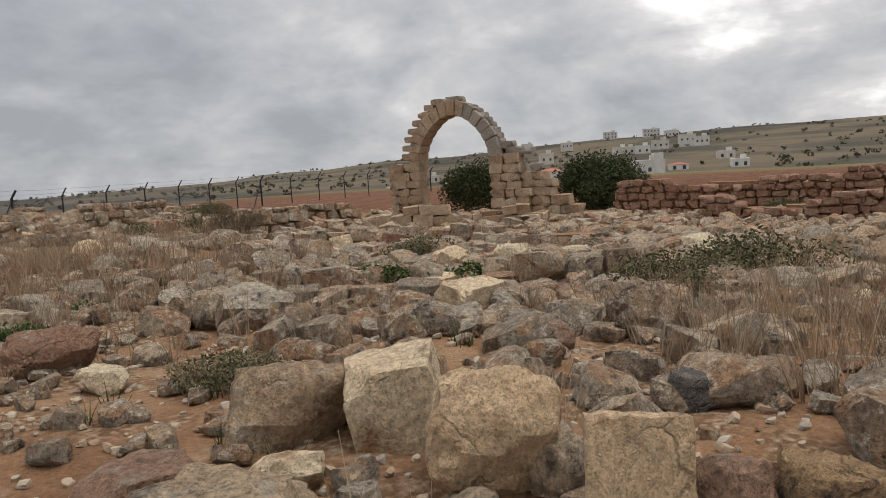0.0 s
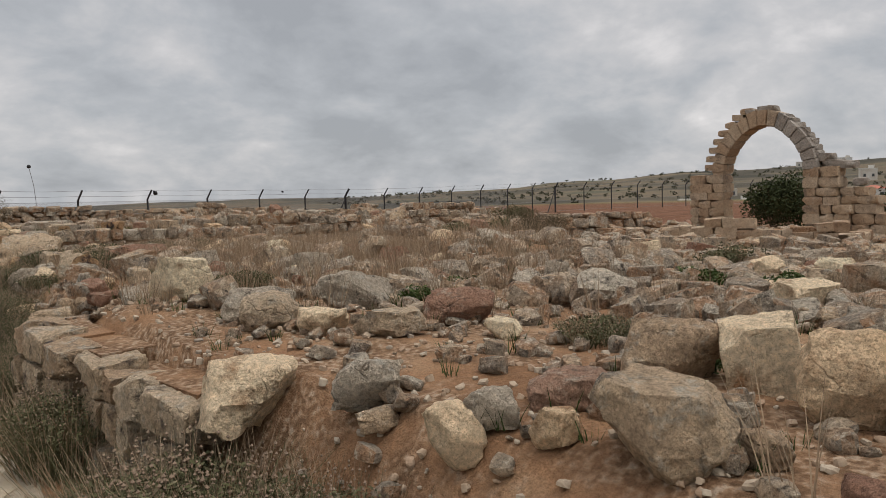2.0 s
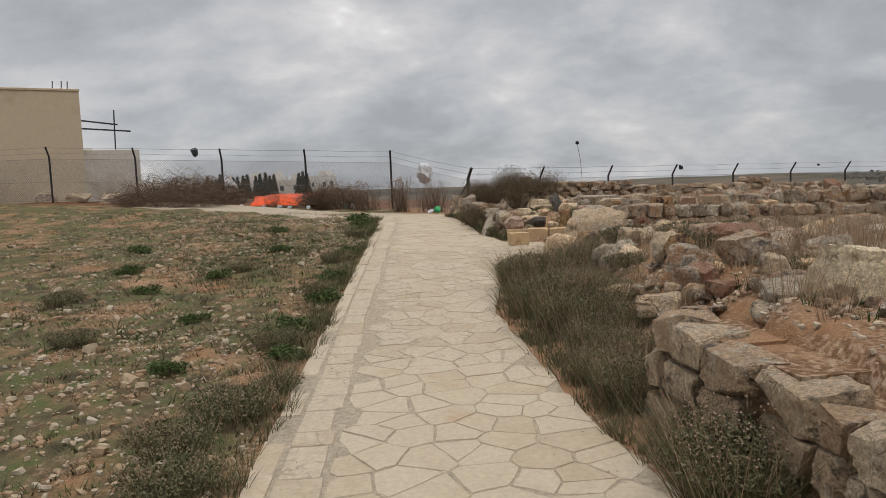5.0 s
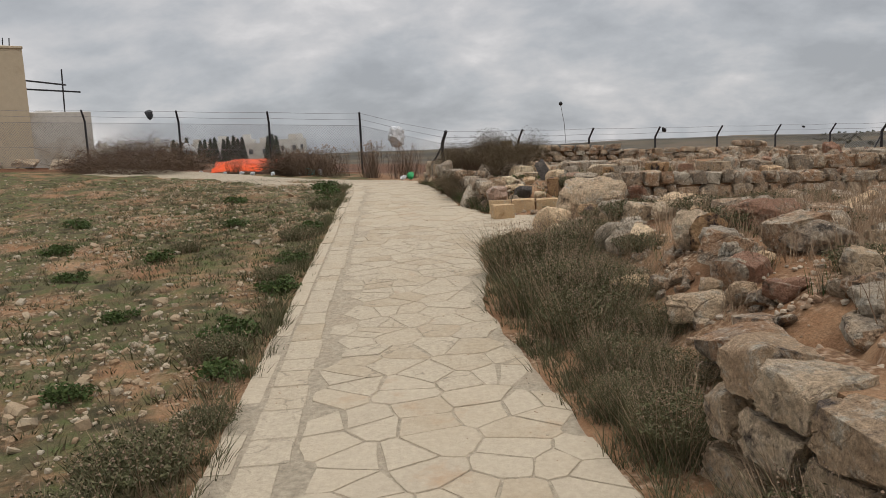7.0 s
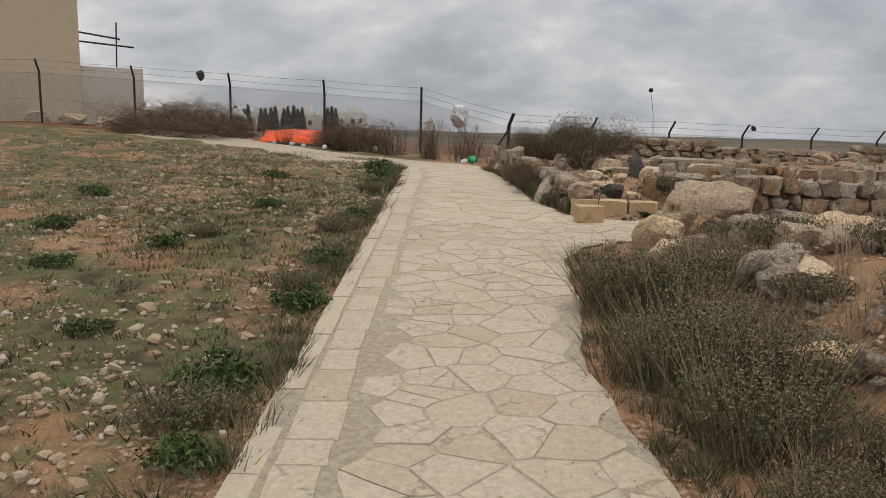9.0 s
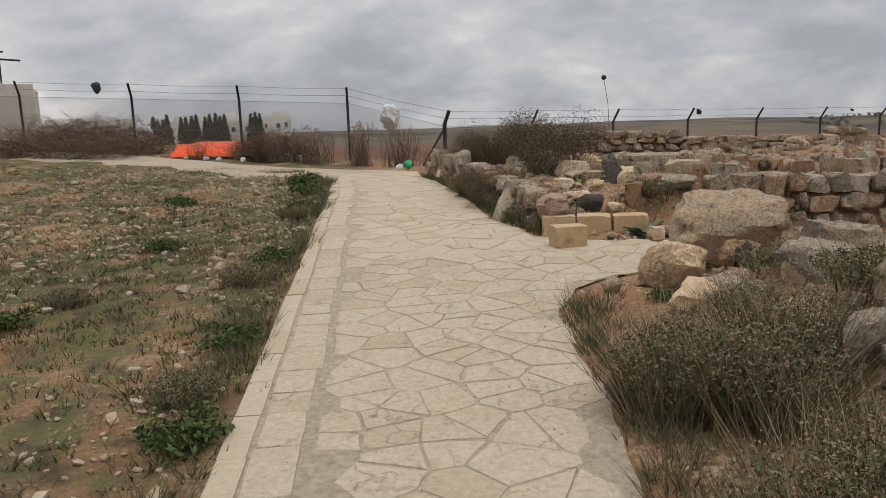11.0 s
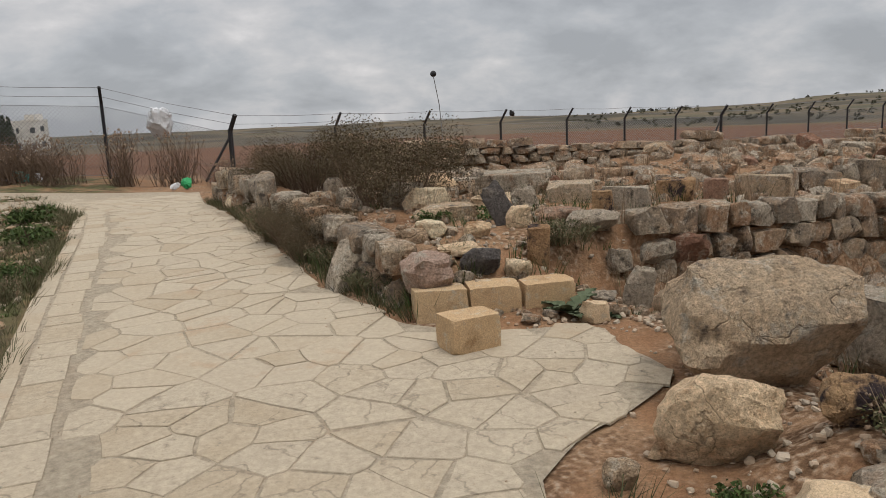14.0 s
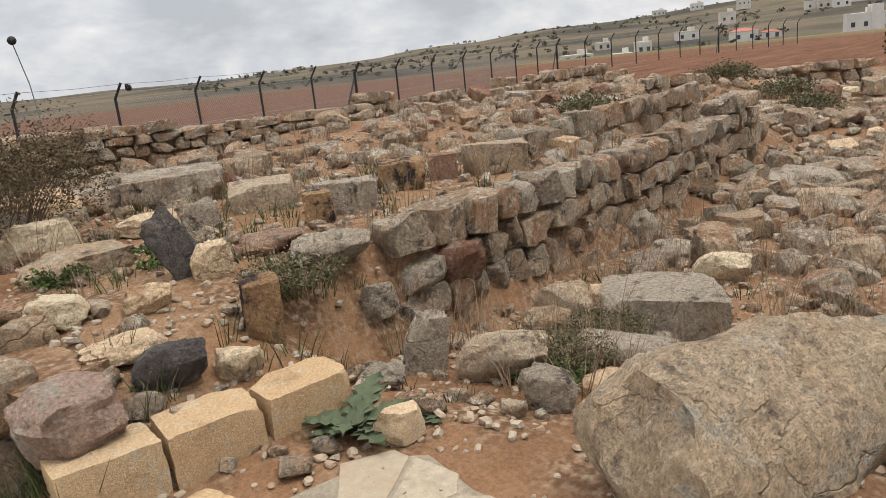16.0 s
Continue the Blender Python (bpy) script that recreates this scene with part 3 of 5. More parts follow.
    return hz(x, y) + 0.03


bv, bf = [], []
for k in range(41):
    u = k / 40
    x = -0.2 - 9.5 * u
    mid = 19.6 + 3.6 * step(0, 1, u) - 0.3 * math.sin(u * 6)
    half = 0.95 + 0.15 * math.sin(u * 9)
    for c in range(6):
        y = mid - half + 2 * half * c / 5
        bv.append((x + 0.2 * noise.noise(Vector((u * 9, c, 0))), float(y), hz(x, float(y)) + (-0.05 if c == 0 else 0.015 + (0.12 * u if c > 3 else 0))))
bf = [(k * 6 + c, k * 6 + c + 1, (k + 1) * 6 + c + 1, (k + 1) * 6 + c) for k in range(40) for c in range(5)]
tagged(new("track", raw_mesh("track", bv, bf, M_MORTAR, 40)), "pale beige cement track turning off along the fence", "track", kind="structure")


# ---- stones ----
def rock_mesh(name, mat, seed, sub=3, boxy=0.45, cuts=9, depth=(0.62, 0.92), rough_by=0.05, sharp=26, skew=0.16):
    """A broken stone about one unit across: a crooked block with flat fracture faces, chipped edges and a pitted skin."""
    r = random.Random(seed)
    bm = bmesh.new()
    bmesh.ops.create_cube(bm, size=2)
    bmesh.ops.subdivide_edges(bm, edges=bm.edges[:], cuts={1: 1, 2: 3, 3: 9, 4: 14}[sub], use_grid_fill=True)
    bend = [[r.uniform(-skew, skew) for _ in range(3)] for _ in range(6)]
    planes = []
    for _ in range(cuts):
        d = Vector((r.gauss(0, 1), r.gauss(0, 1), r.gauss(0, 0.8))).normalized()
        planes.append((d, r.uniform(*depth)))
    for sx in (-1, 1):
        for sy in (-1, 1):
            for sz in (-1, 1):
                planes.append((Vector((sx + r.gauss(0, 0.35), sy + r.gauss(0, 0.35), sz + r.gauss(0, 0.35))).normalized(), r.uniform(0.84, 1.16) + boxy * 0.16 + boxy ** 6 * 0.22))
    off = Vector((r.uniform(0, 50), r.uniform(0, 50), r.uniform(0, 50)))
    for v in bm.verts:
        c = v.co.copy()
        p = c.normalized() * (1 - boxy) + c * boxy * 0.86
        p = p + Vector((bend[0][0] * p.y * p.z + bend[1][0] * p.z, bend[2][1] * p.x * p.z + bend[3][1] * p.x, bend[4][2] * p.x * p.y + bend[5][2] * p.y))
        for d, k in planes:
            over = p.dot(d) - k
            if over > 0:
                p -= d * over * 0.97
        ridge = 0.5 - abs(noise.noise(p * 2.1 + off))
        n = ridge * rough_by * 0.9 + noise.noise(p * 3.9 + off) * rough_by * 1.1 + noise.noise(p * 9 + off) * rough_by * 0.6
        v.co = p * (1 + n)
    lo = [min(v.co[i] for v in bm.verts) for i in range(3)]
    hi = [max(v.co[i] for v in bm.verts) for i in range(3)]
    for v in bm.verts:
        for i in range(3):
            v.co[i] = (v.co[i] - (lo[i] + hi[i]) / 2) / (hi[i] - lo[i])
    return finish(bm, name, mat, sharp)


MATS = {"stone": M_STONE, "pale": M_PALE, "tan": M_TAN, "grey": M_GREY, "dark": M_DARK, "ochre": M_OCHRE, "red": M_RED, "yellow": M_YELLOW, "arch": M_ARCH, "arch_grey": M_ARCH_GREY}
LOOKS = {"stone": "weathered tan-grey", "pale": "pale cream", "tan": "tan-brown", "grey": "lichen-grey", "dark": "dark grey", "ochre": "ochre and black-stained", "red": "reddish-brown", "yellow": "yellow cut sandstone"}
SHAPES = {"boulder": dict(boxy=0.6, cuts=13, depth=(0.55, 0.92), rough_by=0.09, skew=0.28, sharp=20), "block": dict(boxy=0.97, cuts=2, depth=(0.86, 1.05), rough_by=0.05, skew=0.08), "slab": dict(boxy=0.85, cuts=8, depth=(0.66, 1.0), rough_by=0.09, skew=0.24, sharp=20), "cut": dict(boxy=1.0, cuts=0, rough_by=0.025, skew=0.03, sharp=24), "round": dict(boxy=0.3, cuts=7, depth=(0.72, 0.95), sharp=36, rough_by=0.1)}
rock_cache = {}


def rock(shape, tone, k):
    key = (shape, tone, k)
    if key not in rock_cache:
        rock_cache[key] = rock_mesh(shape, MATS[tone], 100 + 17 * k + len(shape) * 3, **SHAPES[shape])
    return rock_cache[key]


def stone(x, y, w, h, rz, tone="stone", shape="boulder", k=0, deep=0.8, rx=0.0, ry=0.0, sink=0.12, lift=0.0, top=None, what="", group="fallen stones on the mound"):
    """One loose stone of width w and height h that rests on the ground at x, y."""
    z = hz(x, y) + rough(x, y) + lift + h * (0.5 - sink)
    if top is not None:
        z = top - h * (1 + sink) / 2
    m = pose(x, y, z, rx, ry, rz) @ Matrix.Diagonal((w, w * deep, h * (1 + sink), 1))
    size = "large" if w > 0.4 else "small" if w < 0.2 else "medium"
    kind = {"boulder": "broken limestone boulder", "block": "squared limestone block", "slab": "flat limestone slab", "cut": "cleanly squared block", "round": "rounded limestone boulder"}[shape]
    label = what or f"{size} {LOOKS[tone]} {kind} lying on bare soil"
    return lone("boulder" if shape in ("boulder", "round") else "stone_" + ("block" if shape == "cut" else shape), rock(shape, tone, k), m, label, "stone", group)


UNIT = [rock_mesh("unit", M_STONE, 900 + i, sub=2, boxy=[1.0, 0.9, 0.97, 1.0, 0.85, 0.97, 0.9, 1.0][i % 8], cuts=5, depth=(0.74, 1.05), rough_by=0.09, sharp=16, skew=0.2) for i in range(24)]
UNIT_BIG = [rock_mesh("unit", M_TAN, 930 + i, sub=3, boxy=0.98, cuts=4, depth=(0.8, 1.05), rough_by=0.08, sharp=22) for i in range(8)]
UNIT_ARCH = [rock_mesh("unit", M_ARCH, 950 + i, sub=2, boxy=1.0, cuts=1, depth=(0.9, 1.1), rough_by=0.04, sharp=30, skew=0.03) for i in range(10)]
UNIT_GREY = [rock_mesh("unit", M_ARCH_GREY, 970 + i, sub=2, boxy=0.95, cuts=3, depth=(0.85, 1.1), rough_by=0.05, sharp=30, skew=0.08) for i in range(6)]
UNIT_RED = [rock_mesh("unit", M_RED, 990 + i, sub=2, boxy=0.97, cuts=4, depth=(0.76, 1.05), rough_by=0.08, sharp=18, skew=0.12) for i in range(8)]
BITS = []
for i in range(10):
    me = rock_mesh("bit", M_STONE, 800 + i, sub=1 if i < 5 else 2, boxy=0.7, cuts=6, depth=(0.55, 0.95), rough_by=0.06, sharp=None)
    BITS.append((np.array([v.co for v in me.vertices]), np.array([p.vertices[:] for p in me.polygons])))
    bpy.data.meshes.remove(me)


def heap(name, spots, mat, label, category, protos, smooth=34):
    """Many small pieces joined in one mesh. spots: x, y, z, size, flatness."""
    av, af, o = [], [], 0
    for x, y, z, s, flat in spots:
        vs, fs = BITS[rng.choice(protos)]
        e = Euler((rng.uniform(-0.4, 0.4), rng.uniform(-0.4, 0.4), rng.uniform(0, 6.28))).to_matrix()
        q = (vs * np.array([s, s * rng.uniform(0.6, 1), s * flat])) @ np.array(e).T + np.array([x, y, z])
        av.append(q)
        af.append(fs + o)
        o += len(vs)
    me = raw_mesh(name, np.concatenate(av).tolist(), np.concatenate(af).tolist(), mat, smooth)
    return lone(name, me, Matrix.Identity(4), label, category, kind="stuff")


def wall_run(name, x0, y0, x1, y1, base, top, label, size=0.3, thick=0.45, tone=None, gap=0.0, ragged_by=0.25, faces=(0,), course=None):
    """A ruined wall of rough courses between two ends; each stone is a part. base, top: heights at both ends."""
    r = random.Random(int(abs(x0 * 31 + y0 * 17) * 10) + 5)
    L = math.hypot(x1 - x0, y1 - y0)
    ang = math.degrees(math.atan2(y1 - y0, x1 - x0))
    thing = empty(name, pose(x0, y0, 0, 0, 0, ang), label, "stone wall")
    protos = tone or UNIT
    # earth and rubble core
    bm = bmesh.new()
    n = max(2, int(L / 0.5))
    for j in range(n):
        u = (j + 0.5) / n
        b, t = base[0] + (base[1] - base[0]) * u, top[0] + (top[1] - top[0]) * u
        hgt = max(0.05, (t - b) * r.uniform(0.72, 0.86))
        box(bm, L * u, 0, b + hgt / 2 - 0.05, L / n * 1.02, thick * 0.62, hgt + 0.1)
    part("core", bm, M_GROUND, thing, "packed earth and rubble core")
    rows_h = course or size * 0.62
    count = 0
    for side in ((-1,), (1,), (-1, 1))[2 if len(faces) > 1 else (0 if faces[0] == 0 else 1)]:
        zrel = 0.0
        while True:
            ch = rows_h * r.uniform(0.75, 1.25)
            x = r.uniform(-0.1, 0.1)
            any_here = False
            while x < L:
                w = size * r.uniform(0.6, 1.5)
                u = min(1, max(0, (x + w / 2) / L))
                b, t = base[0] + (base[1] - base[0]) * u, top[0] + (top[1] - top[0]) * u
                t += ragged_by * (noise.noise(Vector((x * 0.8, y0, x0))) * 1.2)
                if b + zrel + ch * 0.6 < t:
                    any_here = True
                    h = ch * r.uniform(0.85, 1.12)
                    d = thick * r.uniform(0.42, 0.6)
                    if count < 290:
                        ob = new("stone", r.choice(protos))
                        ob.matrix_basis = pose(x + w / 2, side * (thick / 2 - d / 2) + r.uniform(-0.025, 0.025), b + zrel + h / 2, r.uniform(-4, 4), r.uniform(-5, 5), r.uniform(-6, 6)) @ Matrix.Diagonal((w * 1.0, d * 1.15, h * 1.02, 1))
                        ob.parent = thing
                        count += 1
                x += w * (0.985 + gap)
            zrel += ch * 0.97
            if not any_here or zrel > 5:
                break
    return thing


# ---- ruined walls ----
wall_run("retaining_wall", 1.6, 0.62, 1.3, 2.75, (0.02, 0.12), (0.8, 0.86), "low retaining wall of large tan limestone blocks beside the path", size=0.32, thick=0.5, course=0.27, faces=(1,), ragged_by=0.04, tone=UNIT_BIG)
wall_run("room_wall", 2.75, 11.3, 8.6, 11.95, (0.2, 0.0), (0.92, 0.93), "ruined rubble wall of grey and tan stones round a sunken room", size=0.27, thick=0.5, course=0.17, ragged_by=0.1)
wall_run("upper_wall", 4.9, 12.3, 9.4, 12.9, (0.62, 0.55), (1.02, 1.08), "second row of large squared stones on the ruin", size=0.42, thick=0.4, course=0.2, ragged_by=0.08)
wall_run("back_wall", 1.9, 16.6, 6.6, 15.9, (0.55, 0.5), (1.46, 1.18), "dry-laid ruined wall of small dark stones", size=0.24, thick=0.5, course=0.13, ragged_by=0.12)
wall_run("back_wall_two", 6.7, 16.0, 12.6, 17.6, (0.4, 0.3), (1.15, 0.95), "dry-laid ruined wall of small dark stones", size=0.26, thick=0.5, course=0.15, ragged_by=0.15)
wall_run("back_wall_three", 12.4, 18.4, 19.5, 19.6, (0.2, 0.0), (0.98, 0.7), "far ruined wall of grey rubble", size=0.36, thick=0.5, course=0.2, ragged_by=0.2)
wall_run("far_room_wall", 8.2, 16.4, 13.5, 14.8, (0.1, -0.1), (0.95, 0.8), "far ruined wall of grey stones", size=0.3, thick=0.5, course=0.2)
wall_run("path_side_wall", 1.16, 11.05, 0.8, 13.6, (0.42, 0.55), (0.94, 1.02), "ruined wall of large tan blocks along the path", size=0.4, thick=0.5, course=0.25, faces=(1,), ragged_by=0.08)
wall_run("path_end_wall", 0.72, 14.4, 0.42, 18.4, (0.55, 0.5), (1.1, 0.95), "ruined wall of large tan blocks along the path", size=0.5, thick=0.5, course=0.3, faces=(1,), ragged_by=0.12)
wall_run("mid_wall", 5.5, 2.6, 7.3, -0.3, (0.15, 0.1), (0.72, 0.68), "ruined rubble wall with a row of upright grey stones", size=0.3, thick=0.5, course=0.22)
wall_run("pit_wall", 4.6, 1.6, 5.6, -0.4, (0.25, 0.25), (0.72, 0.72), "low rubble wall edging a hollow in the ruins", size=0.22, thick=0.4, course=0.15, ragged_by=0.1)
wall_run("rubble_wall", 9.2, 3.4, 10.6, -1.6, (0.0, -0.1), (0.48, 0.4), "collapsed rubble wall of grey stones", size=0.26, thick=0.5, course=0.18, ragged_by=0.2)
wall_run("west_room_wall", 6.4, 7.2, 8.6, 4.6, (0.2, 0.1), (0.78, 0.66), "ruined wall with upright grey stones", size=0.28, thick=0.45, course=0.2, ragged_by=0.15)
wall_run("mid_wall_two", 8.0, 4.6, 10.8, 0.6, (0.0, -0.1), (0.62, 0.5), "ruined wall of tan and grey rubble stones", size=0.32, thick=0.5, course=0.22)
wall_run("mid_wall_three", 7.4, 8.9, 12.0, 6.2, (0.0, -0.2), (0.7, 0.55), "ruined wall of tan and grey rubble stones", size=0.32, thick=0.5, course=0.22)
wall_run("mid_wall_four", 12.0, 12.6, 16.5, 10.3, (-0.2, -0.4), (0.6, 0.4), "ruined wall of tan and grey rubble stones", size=0.36, thick=0.6, course=0.24)
wall_run("mid_wall_five", 12.8, 6.4, 14.6, 2.2, (-0.3, -0.4), (0.32, 0.2), "low ruined wall of tan rubble stones", size=0.34, thick=0.6, course=0.24)
wall_run("arch_front_wall", 17.9, 10.7, 20.0, 7.0, (-0.6, -0.8), (0.36, 0.3), "ruined front wall of squared tan blocks before the arch", size=0.42, thick=0.7, course=0.27, tone=UNIT_ARCH, ragged_by=0.18)
wall_run("arch_side_wall", 20.0, 7.0, 22.6, 7.6, (-0.8, -0.9), (-0.1, 0.0), "row of squared tan and dark blocks before the arch", size=0.5, thick=0.6, course=0.34, tone=UNIT_ARCH, ragged_by=0.05)
wall_run("east_wall", 26.8, 6.6, 28.0, -3.0, (-0.9, -1.0), (0.55, 0.75), "long tan-red ruined wall beyond the arch", tone=UNIT_RED, size=0.38, thick=0.7, course=0.25, ragged_by=0.35)
wall_run("south_wall", 21.9, 2.5, 22.4, -3.5, (-1.0, -1.0), (0.12, 0.3), "tan-red ruined wall of squared stones", tone=UNIT_RED, size=0.36, thick=0.7, course=0.24, ragged_by=0.3)
wall_run("north_wall", 16.0, 17.8, 21.0, 14.0, (-0.5, -0.6), (0.5, 0.55), "far ruined wall of grey rubble near the fence", size=0.4, thick=0.7, course=0.27)


# ---- the stone arch ----
def stone_arch():
    thing = empty("stone_arch", pose(23.15, 10.75, -0.85, 0, 0, -80), "standing limestone arch of a ruined hall with stepped piers", "arch")
    r = random.Random(5)
    half, spring, ring, deep = 1.22, 2.5, 0.4, 0.85

    def block(x, y, z, w, d, h, protos, name="block"):
        ob = new(name, r.choice(protos))
        ob.matrix_basis = pose(x, y, z, r.uniform(-1, 1), r.uniform(-1, 1), r.uniform(-1.5, 1.5)) @ Matrix.Diagonal((w, d, h, 1))
        ob.parent = thing

    def pier(side, width, profile):
        z = 0.0
        while z < 3.4:
            h = r.uniform(0.25, 0.33)
            x = 0.0
            while x < width - 0.1:
                w = min(r.uniform(0.34, 0.62), width - x)
                if width - x - w < 0.2:
                    w = width - x
                if z + h * 0.6 < profile(x + w / 2):
                    block(side * (half + x + w / 2), r.uniform(-0.02, 0.02) + (0.25 if side > 0 and x > 0.9 else 0), z + h / 2, w * 1.0, deep, h * 1.0, UNIT_ARCH)
                x += w
            z += h * 0.985

    pier(-1, 1.15, lambda x: np.interp(x, [0, 0.3, 0.7, 1.15], [2.62, 2.6, 2.45, 2.2]))
    pier(1, 2.9, lambda x: np.interp(x, [0, 0.35, 0.4, 1.15, 1.2, 1.7, 1.75, 2.3, 2.9], [2.7, 2.7, 2.6, 2.55, 2.1, 1.95, 1.7, 1.2, 0.7]))
    # wedge-shaped stones of the ring, slightly pointed at the crown
    n = 15

    def on_arc(a, rad):
        lift = 1.0 + 0.17 * math.sin(a) ** 3
        return -math.cos(a) * rad, spring + math.sin(a) * rad * lift

    for k in range(n):
        a0, a1 = math.pi * k / n + 0.004, math.pi * (k + 1) / n - 0.004
        t = ring * r.uniform(0.92, 1.1)
        bm = bmesh.new()
        vs = []
        for y in (-deep / 2 + r.uniform(-0.02, 0.02), deep / 2 + r.uniform(-0.02, 0.02)):
            for a, rad in ((a0, half), (a1, half), (a1, half + t), (a0, half + t)):
                x, z = on_arc(a, rad)
                vs.append(bm.verts.new((x, y, z)))
        for q in ((0, 1, 2, 3), (7, 6, 5, 4), (0, 4, 5, 1), (1, 5, 6, 2), (2, 6, 7, 3), (3, 7, 4, 0)):
            bm.faces.new([vs[i] for i in q])
        bmesh.ops.recalc_face_normals(bm, faces=bm.faces[:])
        bmesh.ops.bevel(bm, geom=bm.edges[:], offset=0.018, segments=2, affect="EDGES")
        part("voussoir", bm, M_ARCH if k < 9 else M_ARCH_GREY, thing, smooth=35)
    # broken backing stones on the haunch and crown
    for k in range(8):
        a = math.pi * (0.03 + 0.052 * k)
        x, z = on_arc(a, half + ring + 0.15)
        block(x - 0.02, 0.1, z, 0.36, deep * 0.7, 0.2, UNIT_ARCH, "backing_stone")
    for k in range(9):
        a = math.pi * (0.62 + 0.04 * k)
        x, z = on_arc(a, half + ring - 0.08)
        block(x, 0.1, z, 0.34, deep * 0.7, 0.22, UNIT_GREY, "backing_stone")
    block(-0.42, 0, 4.36, 0.42, 0.55, 0.22, UNIT_GREY, "crown_stone")
    block(0.06, 0, 4.42, 0.58, 0.6, 0.22, UNIT_GREY, "crown_stone")
    for x, z, w in ((1.95, 2.68, 0.6), (1.75, 2.86, 0.5), (2.35, 2.62, 0.5), (2.7, 2.1, 0.35)):
        block(x, 0.1, z, w, 0.6, 0.24, UNIT_GREY, "loose_stone")


stone_arch()

# ---- stones that stand out ----
stone(1.6, 0.42, 0.42, 0.27, -12, "pale", "slab", 1, deep=0.85, top=0.85, what="large pale fractured limestone block ending the retaining wall")
stone(2.09, -1.33, 0.4, 0.25, -50, "tan", "boulder", 0, deep=0.75)
stone(2.74, -0.87, 0.39, 0.25, -51, "tan", "slab", 1, deep=0.5)
stone(2.87, -1.17, 0.28, 0.27, -58, "pale", "block", 0, deep=0.9, ry=-8)
stone(2.76, -1.53, 0.33, 0.31, -63, "pale", "boulder", 2, deep=0.85)
stone(2.78, -1.69, 0.15, 0.18, -66, "tan", "round", 1)
stone(2.58, -1.95, 0.22, 0.3, -70, "pale", "block", 3, deep=0.45, rx=-14, what='upright dressed limestone slab leaning on fallen boulders')
stone(2.7, -2.08, 0.2, 0.21, -75, "red", "boulder", 3)
stone(2.74, -2.28, 0.23, 0.21, -79, "ochre", "boulder", 4)
stone(2.57, -2.23, 0.21, 0.14, -77, "grey", "slab", 2, ry=20)
stone(2.26, -0.83, 0.31, 0.12, -44, "red", "slab", 3)
stone(1.84, -0.73, 0.18, 0.22, -35, "pale", "round", 2, ry=-20)
stone(1.96, -0.76, 0.19, 0.12, -38, "grey", "slab", 4)
stone(1.99, -1.02, 0.16, 0.12, -42, "pale", "boulder", 1)
stone(1.85, -0.15, 0.27, 0.19, -29, "grey", "boulder", 3)
stone(2.1, 1.29, 0.33, 0.21, -22, "tan", "round", 3)
stone(2.27, 0.99, 0.28, 0.16, -26, "pale", "boulder", 4)
stone(2.79, 1.57, 0.49, 0.26, -29, "grey", "slab", 0, ry=12)
stone(2.43, 0.58, 0.38, 0.14, -31, "tan", "boulder", 1)
stone(2.97, 0.71, 0.4, 0.21, -36, "red", "boulder", 2)
stone(2.9, 0.26, 0.2, 0.11, -39, "pale", "boulder", 0)
stone(4.47, 1.46, 0.21, 0.25, -44, "grey", "slab", 1, deep=0.4, rx=-12)
stone(2.21, -1.87, 0.2, 0.08, -64, "red", "boulder", 4)
stone(3.55, -1.8, 0.15, 0.13, -74, "dark", "boulder", 0)
stone(2.25, -1.54, 0.15, 0.11, -57, "tan", "round", 4)
stone(2.49, -1.09, 0.2, 0.11, -51, "pale", "boulder", 3)
stone(2.46, -1.33, 0.13, 0.08, -55, "grey", "boulder", 1)
stone(1.82, -0.29, 0.18, 0.08, -29, "tan", "slab", 2)
stone(3.12, -0.84, 0.28, 0.12, -55, "stone", "boulder", 2)
stone(4.22, -0.66, 0.25, 0.12, -61, "tan", "slab", 4)
stone(4.18, -0.96, 0.25, 0.18, -65, "grey", "boulder", 4)
stone(2.1, 2.81, 0.46, 0.33, -21, "pale", "boulder", 1, deep=0.8)
stone(1.99, 3.46, 0.2, 0.24, -18, "tan", "boulder", 0)
stone(2.2, 1.66, 0.44, 0.23, -28, "grey", "boulder", 2)
stone(1.9, 5.44, 0.29, 0.29, -13, "tan", "boulder", 2)
stone(1.88, 4.84, 0.29, 0.24, -14, "grey", "boulder", 0)
stone(2.57, 5.76, 0.63, 0.24, -17, "red", "slab", 0)
stone(1.66, 6.66, 0.39, 0.23, -10, "grey", "boulder", 3)
stone(1.73, 12.82, 0.44, 0.22, -17, "pale", "boulder", 1, deep=0.75)
stone(2.35, 12.85, 0.38, 0.14, -24, "pale", "slab", 0, deep=0.7)
stone(2.52, 12.50, 0.26, 0.20, -28, "grey", "slab", 2, deep=0.7)
stone(2.00, 11.51, 0.19, 0.16, -28, "pale", "slab", 3, deep=0.7)
stone(2.38, 11.62, 0.35, 0.11, -33, "red", "slab", 1, deep=0.7)
stone(2.48, 11.27, 0.39, 0.14, -37, "grey", "boulder", 2, deep=0.75)
stone(1.71, 10.90, 0.18, 0.13, -29, "pale", "boulder", 4, deep=0.75)
stone(1.48, 10.98, 0.27, 0.17, -24, "dark", "boulder", 3, deep=0.75)
stone(1.40, 11.14, 0.32, 0.08, -21, "pale", "slab", 2, deep=0.7)
stone(1.21, 11.55, 0.24, 0.13, -15, "tan", "slab", 4, deep=0.7)
stone(1.35, 11.57, 0.24, 0.12, -18, "pale", "boulder", 0, deep=0.75)
stone(1.72, 12.28, 0.54, 0.14, -20, "tan", "slab", 3, deep=0.7)
stone(1.64, 11.41, 0.20, 0.12, -23, "pale", "boulder", 2, deep=0.75)
